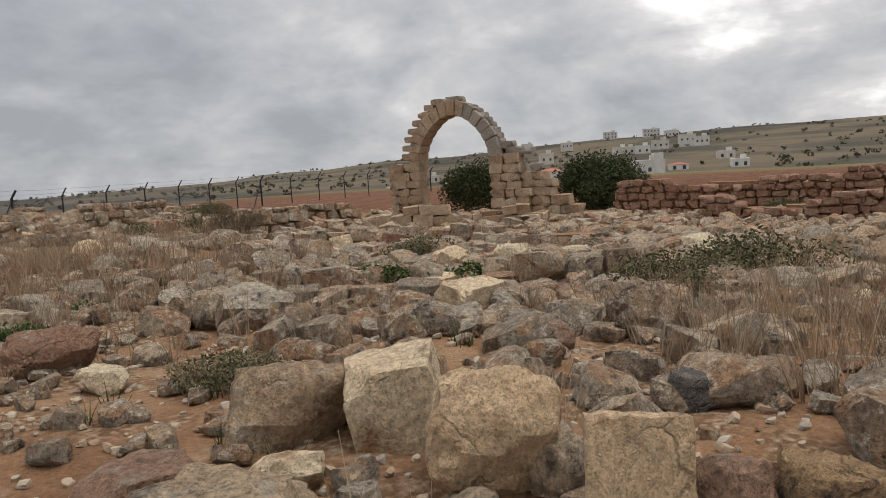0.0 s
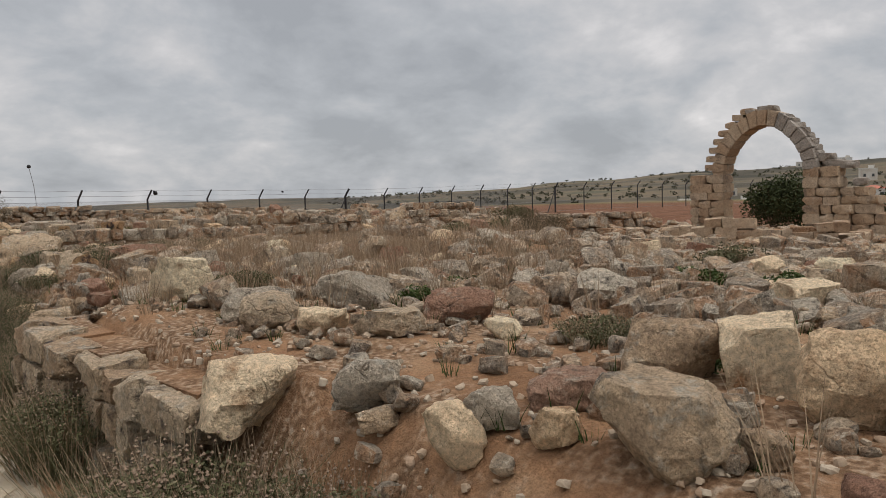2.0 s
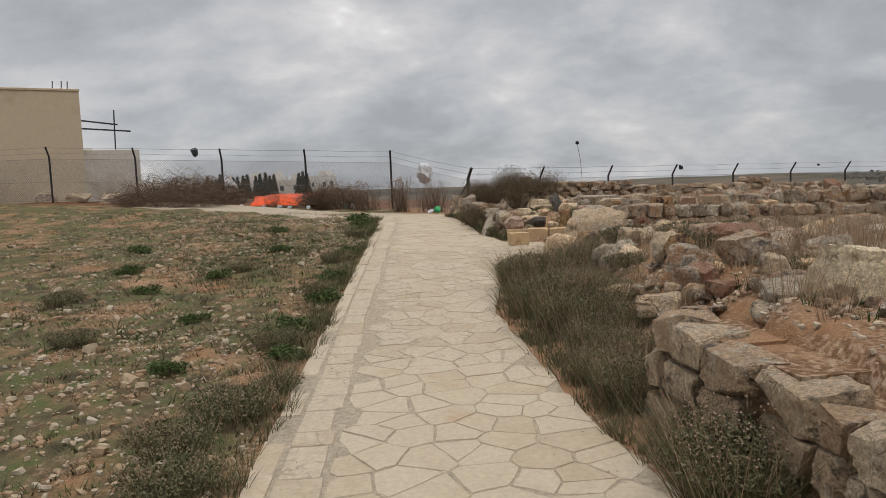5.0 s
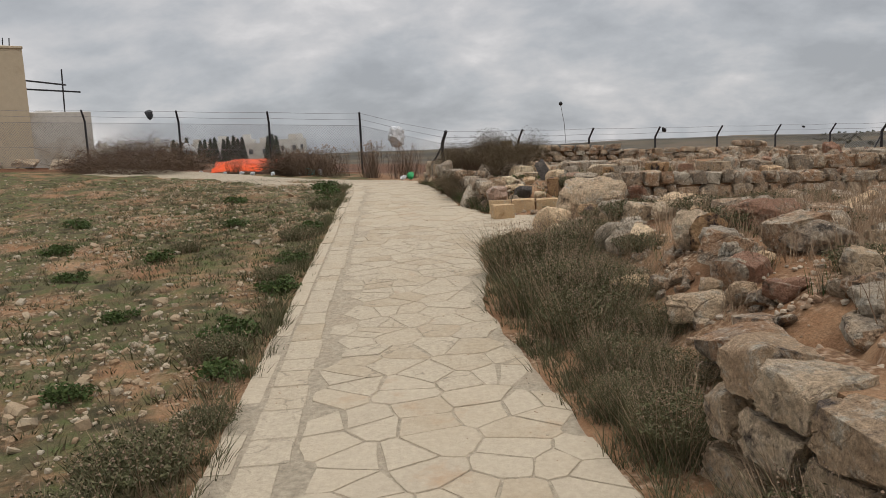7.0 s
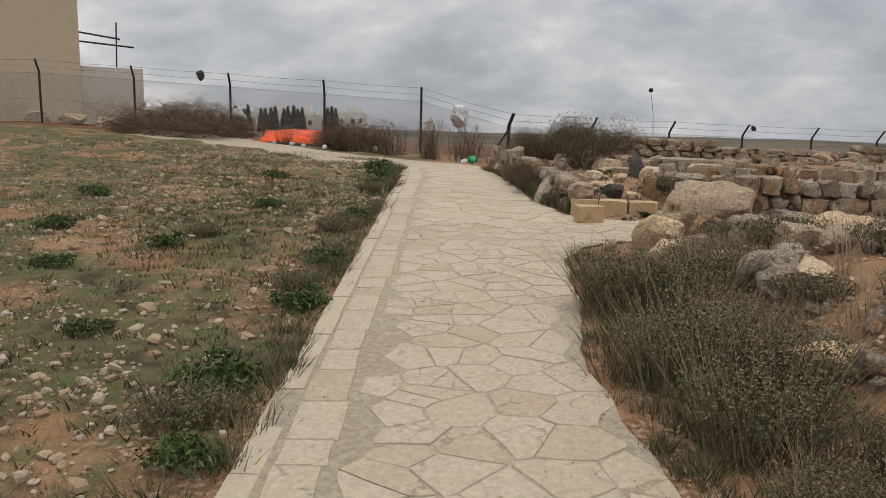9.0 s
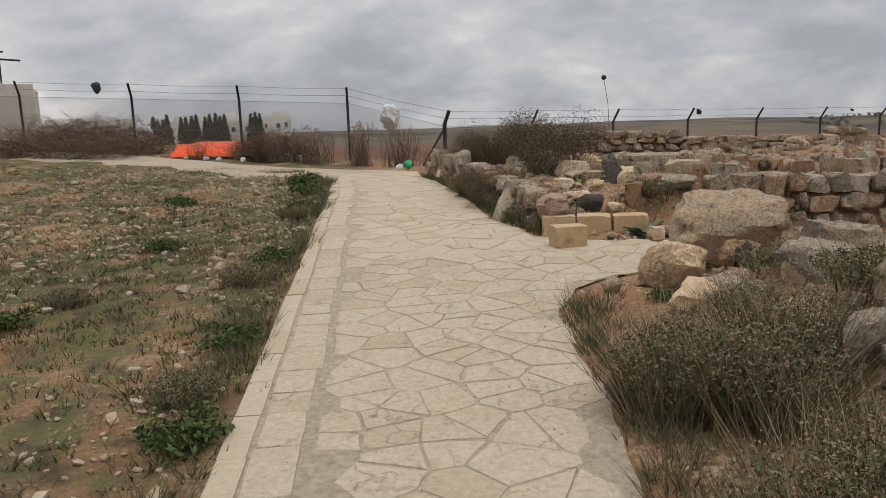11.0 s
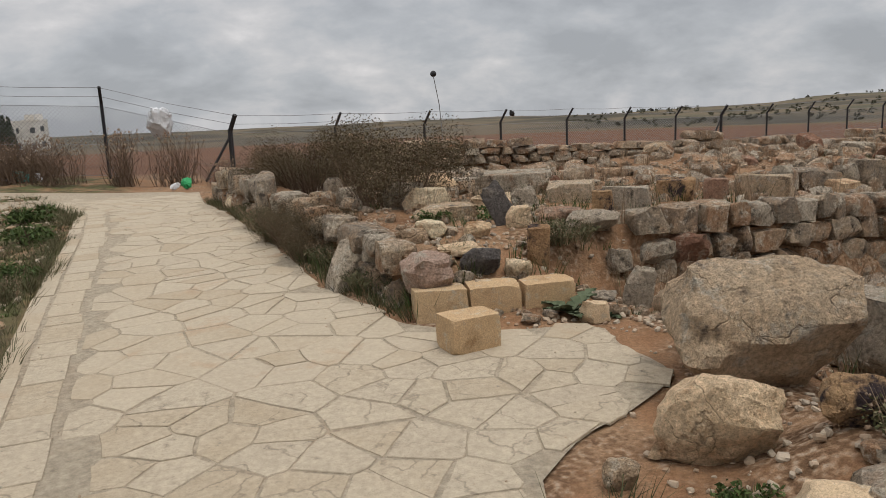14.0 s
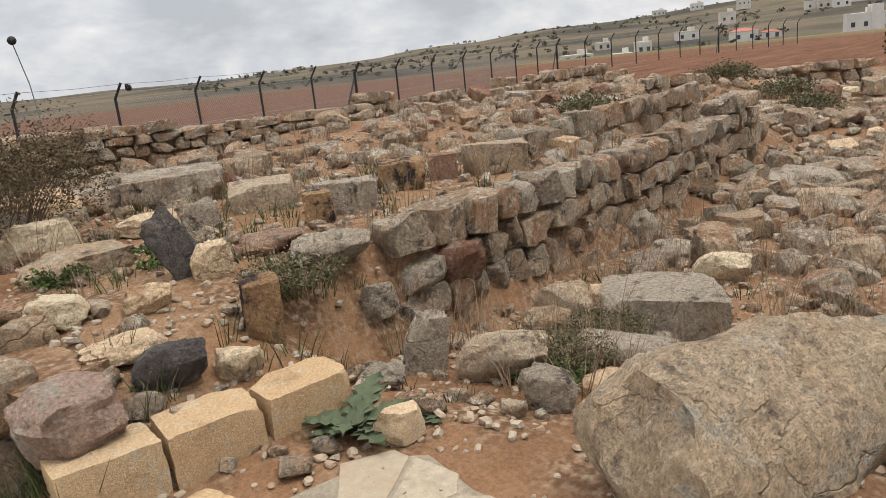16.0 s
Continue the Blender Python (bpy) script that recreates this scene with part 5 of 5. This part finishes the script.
    green.append((float(right_edge(y)) + r_grass.uniform(0.12, 0.35), y, r_grass.uniform(0.9, 1.5)))
for i in range(40):
    green.append((r_grass.uniform(1.7, 3.4), r_grass.uniform(-1.6, 3.0), r_grass.uniform(0.4, 0.8)))
grass("green_grass", "short green grass tufts between the fallen stones", M_LEAF, green, 43, 0.16, 14, 0.003, 0.6)
weeds, stalks = [], []
for i in range(9000):
    y = r_grass.uniform(0.5, 21)
    x = float(left_edge(y)) - 0.03 - abs(r_grass.gauss(0, 1)) * 4.2
    n0 = noise.noise(Vector((x * 0.5, y * 0.5, 3)))
    if n0 > r_grass.uniform(-0.5, 0.4) - (0.5 if x > float(left_edge(y)) - 0.6 else 0):
        if y < 20.3 - 0.25 * x:
            (weeds if r_grass.random() < 0.55 else stalks).append((x, y, r_grass.uniform(0.4, 1.2)))
grass("field_weeds", "low green weeds scattered over the stony field", M_SAGE, weeds, 44, 0.07, 9, 0.006, 1.3)
grass("field_stalks", "grey dry stalks and weeds in the field", M_TWIG, stalks, 45, 0.1, 7, 0.0025, 1.4)
low_green = [(x + r_grass.gauss(0, 0.1), y + r_grass.gauss(0, 0.1), s) for x, y, s in weeds if noise.noise(Vector((x * 0.4, y * 0.4, 14))) > -0.05]
grass("field_grass", "thin green grass patches in the field", M_LEAF, low_green, 46, 0.055, 9, 0.005, 1.2)
verge = []
for i in range(800):
    y = r_grass.uniform(0, 19)
    clump = 0.16 * noise.noise(Vector((y * 1.3, 2, 0)))
    if noise.noise(Vector((y * 0.8, 7, 0))) < r_grass.uniform(-0.45, 0.35):
        continue
    verge.append((float(left_edge(y)) + clump - abs(r_grass.gauss(0, 0.13)), y, r_grass.uniform(0.5, 1.2)))
for i in range(900):
    y = r_grass.uniform(0, 18)
    if 8.6 < y < 10.7:
        continue
    verge.append((float(right_edge(y)) + 0.06 + abs(r_grass.gauss(0, 0.2)), y, r_grass.uniform(0.5, 1.2)))
grass("verge_grass", "grey-green grass hanging over the path edges", M_SAGE, verge, 47, 0.14, 16, 0.003, 1.0)


# ---- fence ----
def fence_run():
    thing = empty("fence", Matrix.Identity(4), "chain-link fence with dark bent steel posts and barbed wire", "fence")
    posts = [(-16.8, 25.9, 0), (-13.6, 25.5, 0), (-10.5, 25.2, 0), (-7.45, 24.9, 0), (-4.55, 24.6, 0), (-1.66, 24.3, 0), (0.9, 24.2, 1)]
    x, y = 0.9, 24.2
    for k in range(26):
        x, y = x + 2.51, y + (0.77 if k < 7 else 0.5 if k < 14 else -0.2)
        posts.append((x, y, 1 if k in (6, 13, 20) else 0))
    tops = []
    for i, (px, py, thick) in enumerate(posts):
        z = hz(px, py)
        nx_, ny_ = (0.05, -1.0) if i < 6 else (0.55, -0.83)
        r = 0.055 if thick else 0.035
        bm = bmesh.new()
        rod(bm, (px, py, z - 0.2), (px, py, z + 1.62), r, sides=8)
        rod(bm, (px, py, z + 1.6), (px + nx_ * 0.22, py + ny_ * 0.22, z + 1.95), r * 0.9, sides=8)
        ob = part("post", bm, M_STEEL, thing, "dark steel post with a bent top", 40)
        if thick:
            bm = bmesh.new()
            rod(bm, (px, py, z + 1.5), (px - 0.95, py - 0.25, z), 0.03, sides=6)
            part("brace", bm, M_STEEL, ob, smooth=40)
        tops.append((px, py, z, nx_, ny_))
    wv, wf = [], []

    def wire(a, b, r):
        a, b = Vector(a), Vector(b)
        d = (b - a).normalized()
        s = d.cross(Vector((0, 0, 1)))
        s = (s.normalized() if s.length > 0.01 else Vector((1, 0, 0))) * r
        u = d.cross(s).normalized() * r
        o = len(wv)
        for p in (a, b):
            wv.extend([p + s, p - s * 0.5 + u * 0.87, p - s * 0.5 - u * 0.87])
        wf.extend([(o + k, o + (k + 1) % 3, o + 3 + (k + 1) % 3, o + 3 + k) for k in range(3)])

    for k in range(len(tops) - 1):
        (ax, ay, az, anx, any_), (bx, by, bz, bnx, bny) = tops[k], tops[k + 1]
        for h, arm in ((0.75, 0), (1.55, 0), (1.75, 0.45), (1.93, 1.0), (0.1, 0)):
            mid = Vector(((ax + bx) / 2 + anx * 0.11 * arm * 2, (ay + by) / 2 + any_ * 0.22 * arm, (az + bz) / 2 + h - (0.025 if arm else 0)))
            a, b = (ax + anx * 0.22 * arm, ay + any_ * 0.22 * arm, az + h), (bx + bnx * 0.22 * arm, by + bny * 0.22 * arm, bz + h)
            wire(a, mid, 0.006)
            wire(mid, b, 0.006)
    strands = ob = new("barbed_wire", raw_mesh("barbed_wire", [tuple(v) for v in wv], wf, M_WIRE))
    ob.parent = thing
    tagged(ob, "thin barbed and tension wires")
    # diamond mesh, panel by panel
    for k in range(min(len(tops) - 1, 18)):
        wv.clear()
        wf.clear()
        (ax, ay, az, _, _), (bx, by, bz, _, _) = tops[k], tops[k + 1]
        L = math.hypot(bx - ax, by - ay)
        Hm, cell = 1.45, 0.085

        def at(u, h):
            return (ax + (bx - ax) * u / L, ay + (by - ay) * u / L, az + (bz - az) * u / L + 0.1 + h)

        n = int((L + Hm) / cell)
        for i in range(n):
            u0 = i * cell - Hm
            lo = max(0.0, -u0)
            hi = min(Hm, L - u0)
            if hi > lo:
                wire(at(u0 + lo, lo), at(u0 + hi, hi), 0.004)
                wire(at(u0 + lo, Hm - lo), at(u0 + hi, Hm - hi), 0.004)
        ob = new("mesh_panel", raw_mesh("mesh_panel", [tuple(v) for v in wv], wf, M_WIRE))
        ob.parent = thing
    return tops


fence_tops = fence_run()


# ---- beside the fence: brush, tarpaulin, litter ----
def twig_heap(seed, rad, h, n, label, name="brush_pile"):
    r = random.Random(seed)
    bm_v, bm_f = [], []
    for _ in range(n):
        a, d = r.uniform(0, 6.283), rad * math.sqrt(r.random())
        p = Vector((math.cos(a) * d, math.sin(a) * d * 0.55, h * (1 - (d / rad) ** 2) * r.random()))
        for _b in range(3):
            q = p + Vector((r.gauss(0, 0.25), r.gauss(0, 0.2), abs(r.gauss(0.1, 0.14))))
            s = Vector((r.gauss(0, 1), r.gauss(0, 1), r.gauss(0, 1))).normalized() * r.uniform(0.004, 0.01)
            o = len(bm_v)
            bm_v += [p - s, p + s, q + s * 0.3, q - s * 0.3]
            bm_f.append((o, o + 1, o + 2, o + 3))
            p = q
    return raw_mesh(name, [tuple(v) for v in bm_v], bm_f, M_TWIG)


for x, y, rad, h, sd in ((-8.6, 24.0, 2.1, 0.8, 1), (-3.7, 24.2, 0.7, 0.25, 2)):
    lone("brush_pile", twig_heap(sd, rad, h, 2600, ""), pose(x, y, hz(x, y)), "heap of cut brown dry branches beside the fence", "brush pile", "brush by the fence")


def thistle_thicket(seed):
    r = random.Random(seed)
    thing = empty("dry_thistles", Matrix.Identity(4), "thicket of dry brown thistle stalks with dark heads", "thistles", "dry thistles by the fence")
    tips = []
    vs, fs = [], []
    for _ in range(150):
        a = r.uniform(0, 6.283)
        p = Vector((math.cos(a) * 0.7 * r.random(), math.sin(a) * 0.3 * r.random(), 0))
        for seg in range(4):
            q = p + Vector((r.gauss(0, 0.12), r.gauss(0, 0.09), r.uniform(0.16, 0.32)))
            s = Vector((r.gauss(0, 1), r.gauss(0, 1), 0)).normalized() * 0.008 * (1 - seg * 0.2)
            o = len(vs)
            vs += [p - s, p + s, q + s * 0.8, q - s * 0.8]
            fs.append((o, o + 1, o + 2, o + 3))
            if seg > 1 and r.random() < 0.3:
                tips.append(q.copy())
            p = q
    mesh_part("stalks", (vs, fs), M_TWIG, thing)
    vs, fs = [], []
    for p in tips:
        s = r.uniform(0.015, 0.03)
        o = len(vs)
        vs += [p + Vector(v) * s for v in ((1, 0, 0), (-1, 0, 0), (0, 1, 0), (0, -1, 0), (0, 0, 1), (0, 0, -1))]
        fs += [(o, o + 2, o + 4), (o + 2, o + 1, o + 4), (o + 1, o + 3, o + 4), (o + 3, o, o + 4), (o + 2, o, o + 5), (o + 1, o + 2, o + 5), (o + 3, o + 1, o + 5), (o, o + 3, o + 5)]
    mesh_part("heads", (vs, fs), M_SEED, thing)
    return thing


place(thistle_thicket(61), [(-2.5, 22.6, 0.85), (-1.3, 22.7, 1.0), (-0.3, 22.7, 0.95), (0.6, 22.4, 0.9), (-3.4, 23.2, 0.7), (-5.6, 24.1, 0.5), (1.3, 21.6, 0.8)])


def crumpled(name, w, d, h, seed, mat, nx_=26, ny_=14, thick=0.012):
    """A crumpled sheet lying over lumps."""
    r = random.Random(seed)
    off = Vector((r.uniform(0, 30), r.uniform(0, 30), 0))
    vs, fs = [], []
    for j in range(ny_ + 1):
        for i in range(nx_ + 1):
            u, v_ = i / nx_ - 0.5, j / ny_ - 0.5
            rim = max(0, 1 - (abs(u) * 2) ** 3) * max(0, 1 - (abs(v_) * 2) ** 3)
            e = noise.noise(Vector((u * 4, v_ * 3, 0)) + off)
            z = h * rim * (0.55 + 0.5 * e) + 0.06 * noise.noise(Vector((u * 13, v_ * 9, 2)) + off) + 0.07
            vs.append((u * w * (1 + 0.12 * noise.noise(Vector((v_ * 5, u * 3, 5)) + off)), v_ * d * (1 + 0.25 * noise.noise(Vector((u * 6, 0, 9)) + off)), z))
    k = nx_ + 1
    fs = [(j * k + i, j * k + i + 1, (j + 1) * k + i + 1, (j + 1) * k + i) for j in range(ny_) for i in range(nx_)]
    o = len(vs)
    vs += [(x, y, z - thick) for x, y, z in vs]
    fs += [tuple(o + q for q in reversed(f_)) for f_ in fs]
    return raw_mesh(name, vs, fs, mat, 60)


lone("tarpaulin", crumpled("tarpaulin", 2.8, 1.2, 0.2, 3, M_TARP), pose(-5.05, 24.95, hz(-5.05, 24.95) + 0.2, 14, 0, 4), "bright orange-red tarpaulin spread over brush by the fence", "tarpaulin")


def bag(x, y, z, s, mat, label, tall=1.0, name="plastic_bag"):
    me = rock_mesh(name, mat, int(abs(x * 97 + y * 31)) + 3, sub=3, boxy=0.2, cuts=8, depth=(0.5, 0.95), rough_by=0.22, sharp=40)
    return lone(name, me, pose(x, y, z, rng.uniform(-20, 20), rng.uniform(-20, 20), rng.uniform(0, 180)) @ Matrix.Diagonal((s, s * 0.6, s * tall, 1)), label, "litter", "plastic litter by the fence")


bag(-3.3, 23.9, hz(-3.3, 23.9) + 0.12, 0.42, M_TEALBAG, "crumpled teal plastic bag on the ground", 0.6)
bag(-2.95, 23.9, hz(-2.95, 23.9) + 0.1, 0.25, M_WHITEBAG, "crumpled white plastic bag on the ground", 0.7)
bag(-0.15, 21.3, hz(-0.15, 21.3) + 0.12, 0.26, M_GREENBAG, "crumpled green plastic bag by the path end", 0.9)
bag(-0.35, 21.3, hz(-0.35, 21.3) + 0.07, 0.2, M_WHITEBAG, "white plastic scrap by the path end", 0.6)
bag(-7.05, 24.5, hz(-7.05, 24.5) + 0.75, 0.5, M_WHITEBAG, "white plastic sheet caught on the brush", 0.75)
for i in range(8):
    x = -7.8 + i * 0.6 + rng.uniform(-0.3, 0.3)
    bag(x, 23.6 + rng.uniform(-0.2, 0.5), hz(x, 23.7) + 0.06, rng.uniform(0.1, 0.24), M_WHITEBAG, "small pale plastic scrap in the brush", 0.6)
bag(-8.35, 24.95, hz(-8.35, 24.95) + 1.82, 0.26, M_BLACKBAG, "black plastic bag caught on the barbed wire", 1.3)
bag(8.6, 26.1, hz(8.6, 26.1) + 1.84, 0.24, M_BLACKBAG, "black plastic bag caught on the barbed wire", 0.7)
bag(-0.55, 24.2, hz(-0.55, 24.2) + 1.2, 0.55, M_WHITEBAG, "torn white plastic hanging on the fence mesh", 1.3)
bag(14.6, 28.2, hz(14.6, 28.2) + 1.85, 0.12, M_BLACKBAG, "black plastic scrap caught on the barbed wire", 0.8)


def marker_wire():
    thing = empty("marker_wire", pose(3.3, 16.9, hz(3.3, 16.9)), "thin upright wire with a dark ball on its tip", "marker")
    bm = bmesh.new()
    pts = [(0, 0, 0.0), (0.03, 0, 0.7), (0.0, 0, 1.2), (-0.07, 0, 1.6)]
    for a, b in zip(pts, pts[1:]):
        rod(bm, a, b, 0.006, sides=5)
    part("wire", bm, M_WIRE, thing)
    bm = bmesh.new()
    bmesh.ops.create_icosphere(bm, subdivisions=2, radius=0.045, matrix=pose(-0.07, 0, 1.63))
    part("ball", bm, M_BLACKBAG, thing, "dark plastic ball", 60)


marker_wire()


# ---- buildings ----
def side_house():
    x0, y0 = -13.35, 27.6
    z = hz(x0, y0) - 0.3
    thing = empty("house", pose(x0, y0, z, 0, 0, 32), "unfinished beige rendered house beyond the fence", "house")
    bm = bmesh.new()
    box(bm, -6, 4, 2.2, 12, 8, 4.4)
    part("wall", bm, M_RENDER, thing)
    bm = bmesh.new()
    box(bm, -6, 4, 4.45, 12.06, 8.06, 0.1, bevel=0.02)
    part("roof_slab", bm, M_RENDER, thing)
    bm = bmesh.new()
    box(bm, 1.0, 0.9, 1.12, 2.0, 1.6, 2.25, bevel=0.02)
    part("annex_wall", bm, M_BLOCKWALL, thing, "low grey plastered annex wall")
    for x in (-0.35, -0.55, -0.85):
        bm = bmesh.new()
        rod(bm, (x, 0.3, 4.4), (x + 0.03, 0.3, 4.8), 0.018)
        part("rebar", bm, M_STEEL, thing)
    bm = bmesh.new()
    rod(bm, (0, 0.2, 3.05), (1.75, 0.2, 2.95), 0.03)
    part("steel_bar", bm, M_STEEL, thing)
    bm = bmesh.new()
    rod(bm, (0, 0.2, 3.35), (1.3, 0.2, 3.2), 0.03)
    part("steel_bar", bm, M_STEEL, thing)
    bm = bmesh.new()
    rod(bm, (1.15, 0.2, 2.0), (1.2, 0.2, 3.75), 0.025)
    part("steel_upright", bm, M_STEEL, thing)
    for i in range(6):
        w = rng.uniform(0.5, 1.0)
        stone(x0 - 5 + i * 1.25, y0 - 0.7, w, w * 0.4, rng.uniform(-20, 20), "tan", "slab", i % 4, 0.6, group="stones by the house")


side_house()


def polar(az, d):
    return d * math.sin(radians(az)), d * math.cos(radians(az))


def hill_place(az, el):
    """Where the line of sight at that bearing and height meets the slopes."""
    for d in range(160, 1000, 5):
        x, y = polar(az, d)
        if hz(x, y) > 1.5 + d * math.tan(radians(el)):
            return x, y, d
    x, y = polar(az, 880)
    return x, y, 880


house_no = [0]


def town_house(x, y, z, w, d, h, face, roof="flat", tower=False):
    """A small far house with its storeys, windows and parapet."""
    house_no[0] += 1
    label = "distant white flat-roofed house" if roof == "flat" else "distant pale house with red tiled roofs"
    thing = empty("house", pose(x, y, z, 0, 0, face), label, "house", "houses of the far town")
    bm = bmesh.new()
    box(bm, 0, 0, h / 2 - 1, w, d, h + 2)
    part("wall", bm, M_TOWN, thing)
    if roof == "flat":
        bm = bmesh.new()
        box(bm, 0, 0, h + 0.25, w * 1.02, d * 1.02, 0.5)
        box(bm, w * 0.2, 0, h + 1.2, w * 0.3, d * 0.4, 1.6)
        part("roof", bm, M_TOWN, thing)
    else:
        bm = bmesh.new()
        bmesh.ops.create_cone(bm, cap_ends=True, segments=4, radius1=0.75, radius2=0.12, depth=1, matrix=Matrix.Translation((0, 0, h + h * 0.14)) @ Matrix.Diagonal((w, d, h * 0.28, 1)) @ pose(0, 0, 0, 0, 0, 45))
        part("roof", bm, M_TILE, thing, "red tiled hip roof")
    if tower:
        bm = bmesh.new()
        box(bm, w * 0.3, 0, h * 0.75, w * 0.3, d * 1.05, h * 1.5)
        part("tower", bm, M_TOWN, thing)
    storeys = max(1, int(h / 3.2))
    cols = max(2, int(w / 3))
    bm0 = bmesh.new()
    box(bm0, 0, 0, 0, 1.1, 0.12, 1.4)
    me = finish(bm0, "window", M_GLASSDARK)
    for s in range(storeys):
        for c in range(cols):
            ob = new("window", me)
            ob.location = (-w / 2 + (c + 0.5) * w / cols, -d / 2 - 0.03, h * (s + 0.5) / storeys)
            ob.parent = thing


r_town = random.Random(91)
for az in (-21.8, -20.6, -19.4, -18.2, -17.2, -15.6, -13.9, -13.0, -12.2, -11.0, -10.2, -9.0, -8.4):
    d = 235 + r_town.uniform(-20, 25)
    x, y = polar(az, d)
    top = 1.5 + d * math.tan(radians(r_town.uniform(0.22, 0.55)))
    z = hz(x, y)
    town_house(x, y, z, r_town.uniform(4, 8), 6, top - z, r_town.uniform(-14, 14) - az)

x, y = polar(-25.4, 235)
town_house(x, y, hz(x, y), 13, 10, 21, 20)
x, y = polar(-23.6, 240)
town_house(x, y, hz(x, y), 9, 8, 12, 16)

for az, el, wide, tall, roof in (
    (55.3, -2.11, 26, 5, "flat"),
    (57.5, -1.46, 12, 5, "flat"),
    (59.9, -2.09, 12, 9, "flat"),
    (58.4, -2.22, 14, 4, "flat"),
    (63.1, -1.37, 18, 6, "flat"),
    (66.5, -1.82, 20, 8, "tile"),
    (66.0, -0.65, 12, 9, "flat"),
    (68.2, -1.75, 14, 5, "tile"),
    (73.5, -2.0, 26, 13, "tower"),
    (71.3, -0.27, 12, 6, "flat"),
    (72.9, -0.34, 12, 7, "flat"),
    (71.9, -0.29, 10, 6, "flat"),
    (74.1, 0, 14, 7, "flat"),
    (75.9, 0.28, 14, 7, "flat"),
    (76.9, 0.11, 12, 7, "flat"),
    (70.5, 0.97, 12, 5, "flat"),
    (73.4, 0.93, 14, 6, "flat"),
    (74.8, 0.8, 12, 5, "flat"),
    (67.4, 0.42, 10, 5, "flat"),
    (78.6, -0.99, 14, 6, "flat"),
    (79.6, -1.59, 14, 6, "flat"),
    (75.5, -1.62, 16, 5, "tile"),
    (64.5, 0.5, 10, 5, "flat"),
    (62.0, 0.4, 10, 4, "flat"),
):
    x, y, d = hill_place(az, el)
    town_house(x, y, hz(x, y), wide * 0.6 * max(0.5, d / 420), 7, tall * 0.65 * max(0.55, d / 420), -az + 8, 'tile' if roof == 'tile' else 'flat', roof == 'tower')


def far_trees():
    """Dark cypresses by the town and olive trees on the slopes."""
    r = random.Random(17)
    proto = empty("cypress", Matrix.Identity(4), "dark slender cypress near the far town", "tree", "cypresses by the town")
    bm = bmesh.new()
    rod(bm, (0, 0, 0), (0, 0, 6), 0.2, 0.05)
    part("trunk", bm, M_BARK, proto)

    def spot(q):
        u = q.random()
        rad = 0.95 * math.sin(math.pi * min(1, 0.1 + 0.9 * u)) ** 0.7 * (1 - 0.55 * u)
        a = q.uniform(0, 6.283)
        d = rad * q.random() ** 0.4
        return Vector((math.cos(a) * d, math.sin(a) * d, 0.5 + 7.2 * u))

    mesh_part("crown", leaflets(r, 1500, spot, 0.22), M_CYPRESS, proto)
    where = [-16.9, -16.6, -16.3, -16.0, -15.1, -14.8, -14.4, -14.1, -13.5, -13.2, -12.8, -12.5, -12.2, -10.4, -10.1, -9.8]
    for i, az in enumerate(where):
        d = 205 + r.uniform(-8, 8)
        x, y = polar(az, d)
        z = hz(x, y)
        s = (1.5 + d * math.tan(radians(r.uniform(0.55, 1.0))) - z) / 7.8
        ob = proto if i == 0 else copy_thing(proto, Matrix.Identity(4))
        ob.matrix_basis = pose(x, y, z, 0, 0, r.uniform(0, 360)) @ Matrix.Diagonal((s * 1.1, s * 1.1, s, 1))
    vs, fs = [], []
    for i in range(1000):
        az, d = r.uniform(28, 92), 240 + 620 * r.random() ** 0.8
        if noise.noise(Vector((az * 0.16, d * 0.009, 1))) < r.uniform(-0.3, 0.25):
            continue
        x, y = polar(az, d)
        z = hz(x, y) + noise.noise(Vector((x * 0.006, y * 0.006, 2))) * 5 * min(1, max(0, d - 250) / 400)
        s = r.uniform(0.7, 1.7)
        for _ in range(16):
            p = Vector((x + r.gauss(0, s * 0.6), y + r.gauss(0, s * 0.6), z + s * r.uniform(0.1, 1.3)))
            a = Vector((r.gauss(0, 1), r.gauss(0, 1), r.gauss(0, 1))).normalized() * s * 0.5
            b = a.cross(Vector((r.gauss(0, 1), r.gauss(0, 1), r.gauss(0, 1)))).normalized() * s * 0.35
            o = len(vs)
            vs += [tuple(p - a), tuple(p + b), tuple(p + a), tuple(p - b)]
            fs.append((o, o + 1, o + 2, o + 3))
    lone("olive_trees", raw_mesh("olive_trees", vs, fs, M_OLIVE), Matrix.Identity(4), "scattered dark olive trees and bushes on the far slopes", "trees", kind="stuff")


far_trees()

# ---- paving stones, last ----
# a row of roughly squared slabs along the weedy side
row_cells, row_y = [], -6.4
while row_y < 19.3:
    row_len = rng.uniform(0.2, 0.42)
    ya, yb = row_y + 0.008, row_y + row_len - 0.008
    la, lb, wide = float(left_edge(ya)) + 0.14, float(left_edge(yb)) + 0.14, rng.uniform(0.19, 0.25)
    quad = [(la + rng.uniform(0, 0.015), ya), (la + wide, ya + rng.uniform(-0.006, 0.006)), (lb + wide - rng.uniform(0, 0.012), yb), (lb + rng.uniform(0, 0.015), yb)]
    row_cells.append((la + wide / 2, (ya + yb) / 2, quad))
    row_y += row_len
lay_paving(row_cells, lambda x, y: 2.0 < y < 12.0, path_thing, 9)
lay_paving(paving_cells(-2.6, 2.2, -6.5, 19.6, 0.33, 0.175, on_path, 3), lambda x, y: 4.2 < y < 10.1, path_thing, 8)
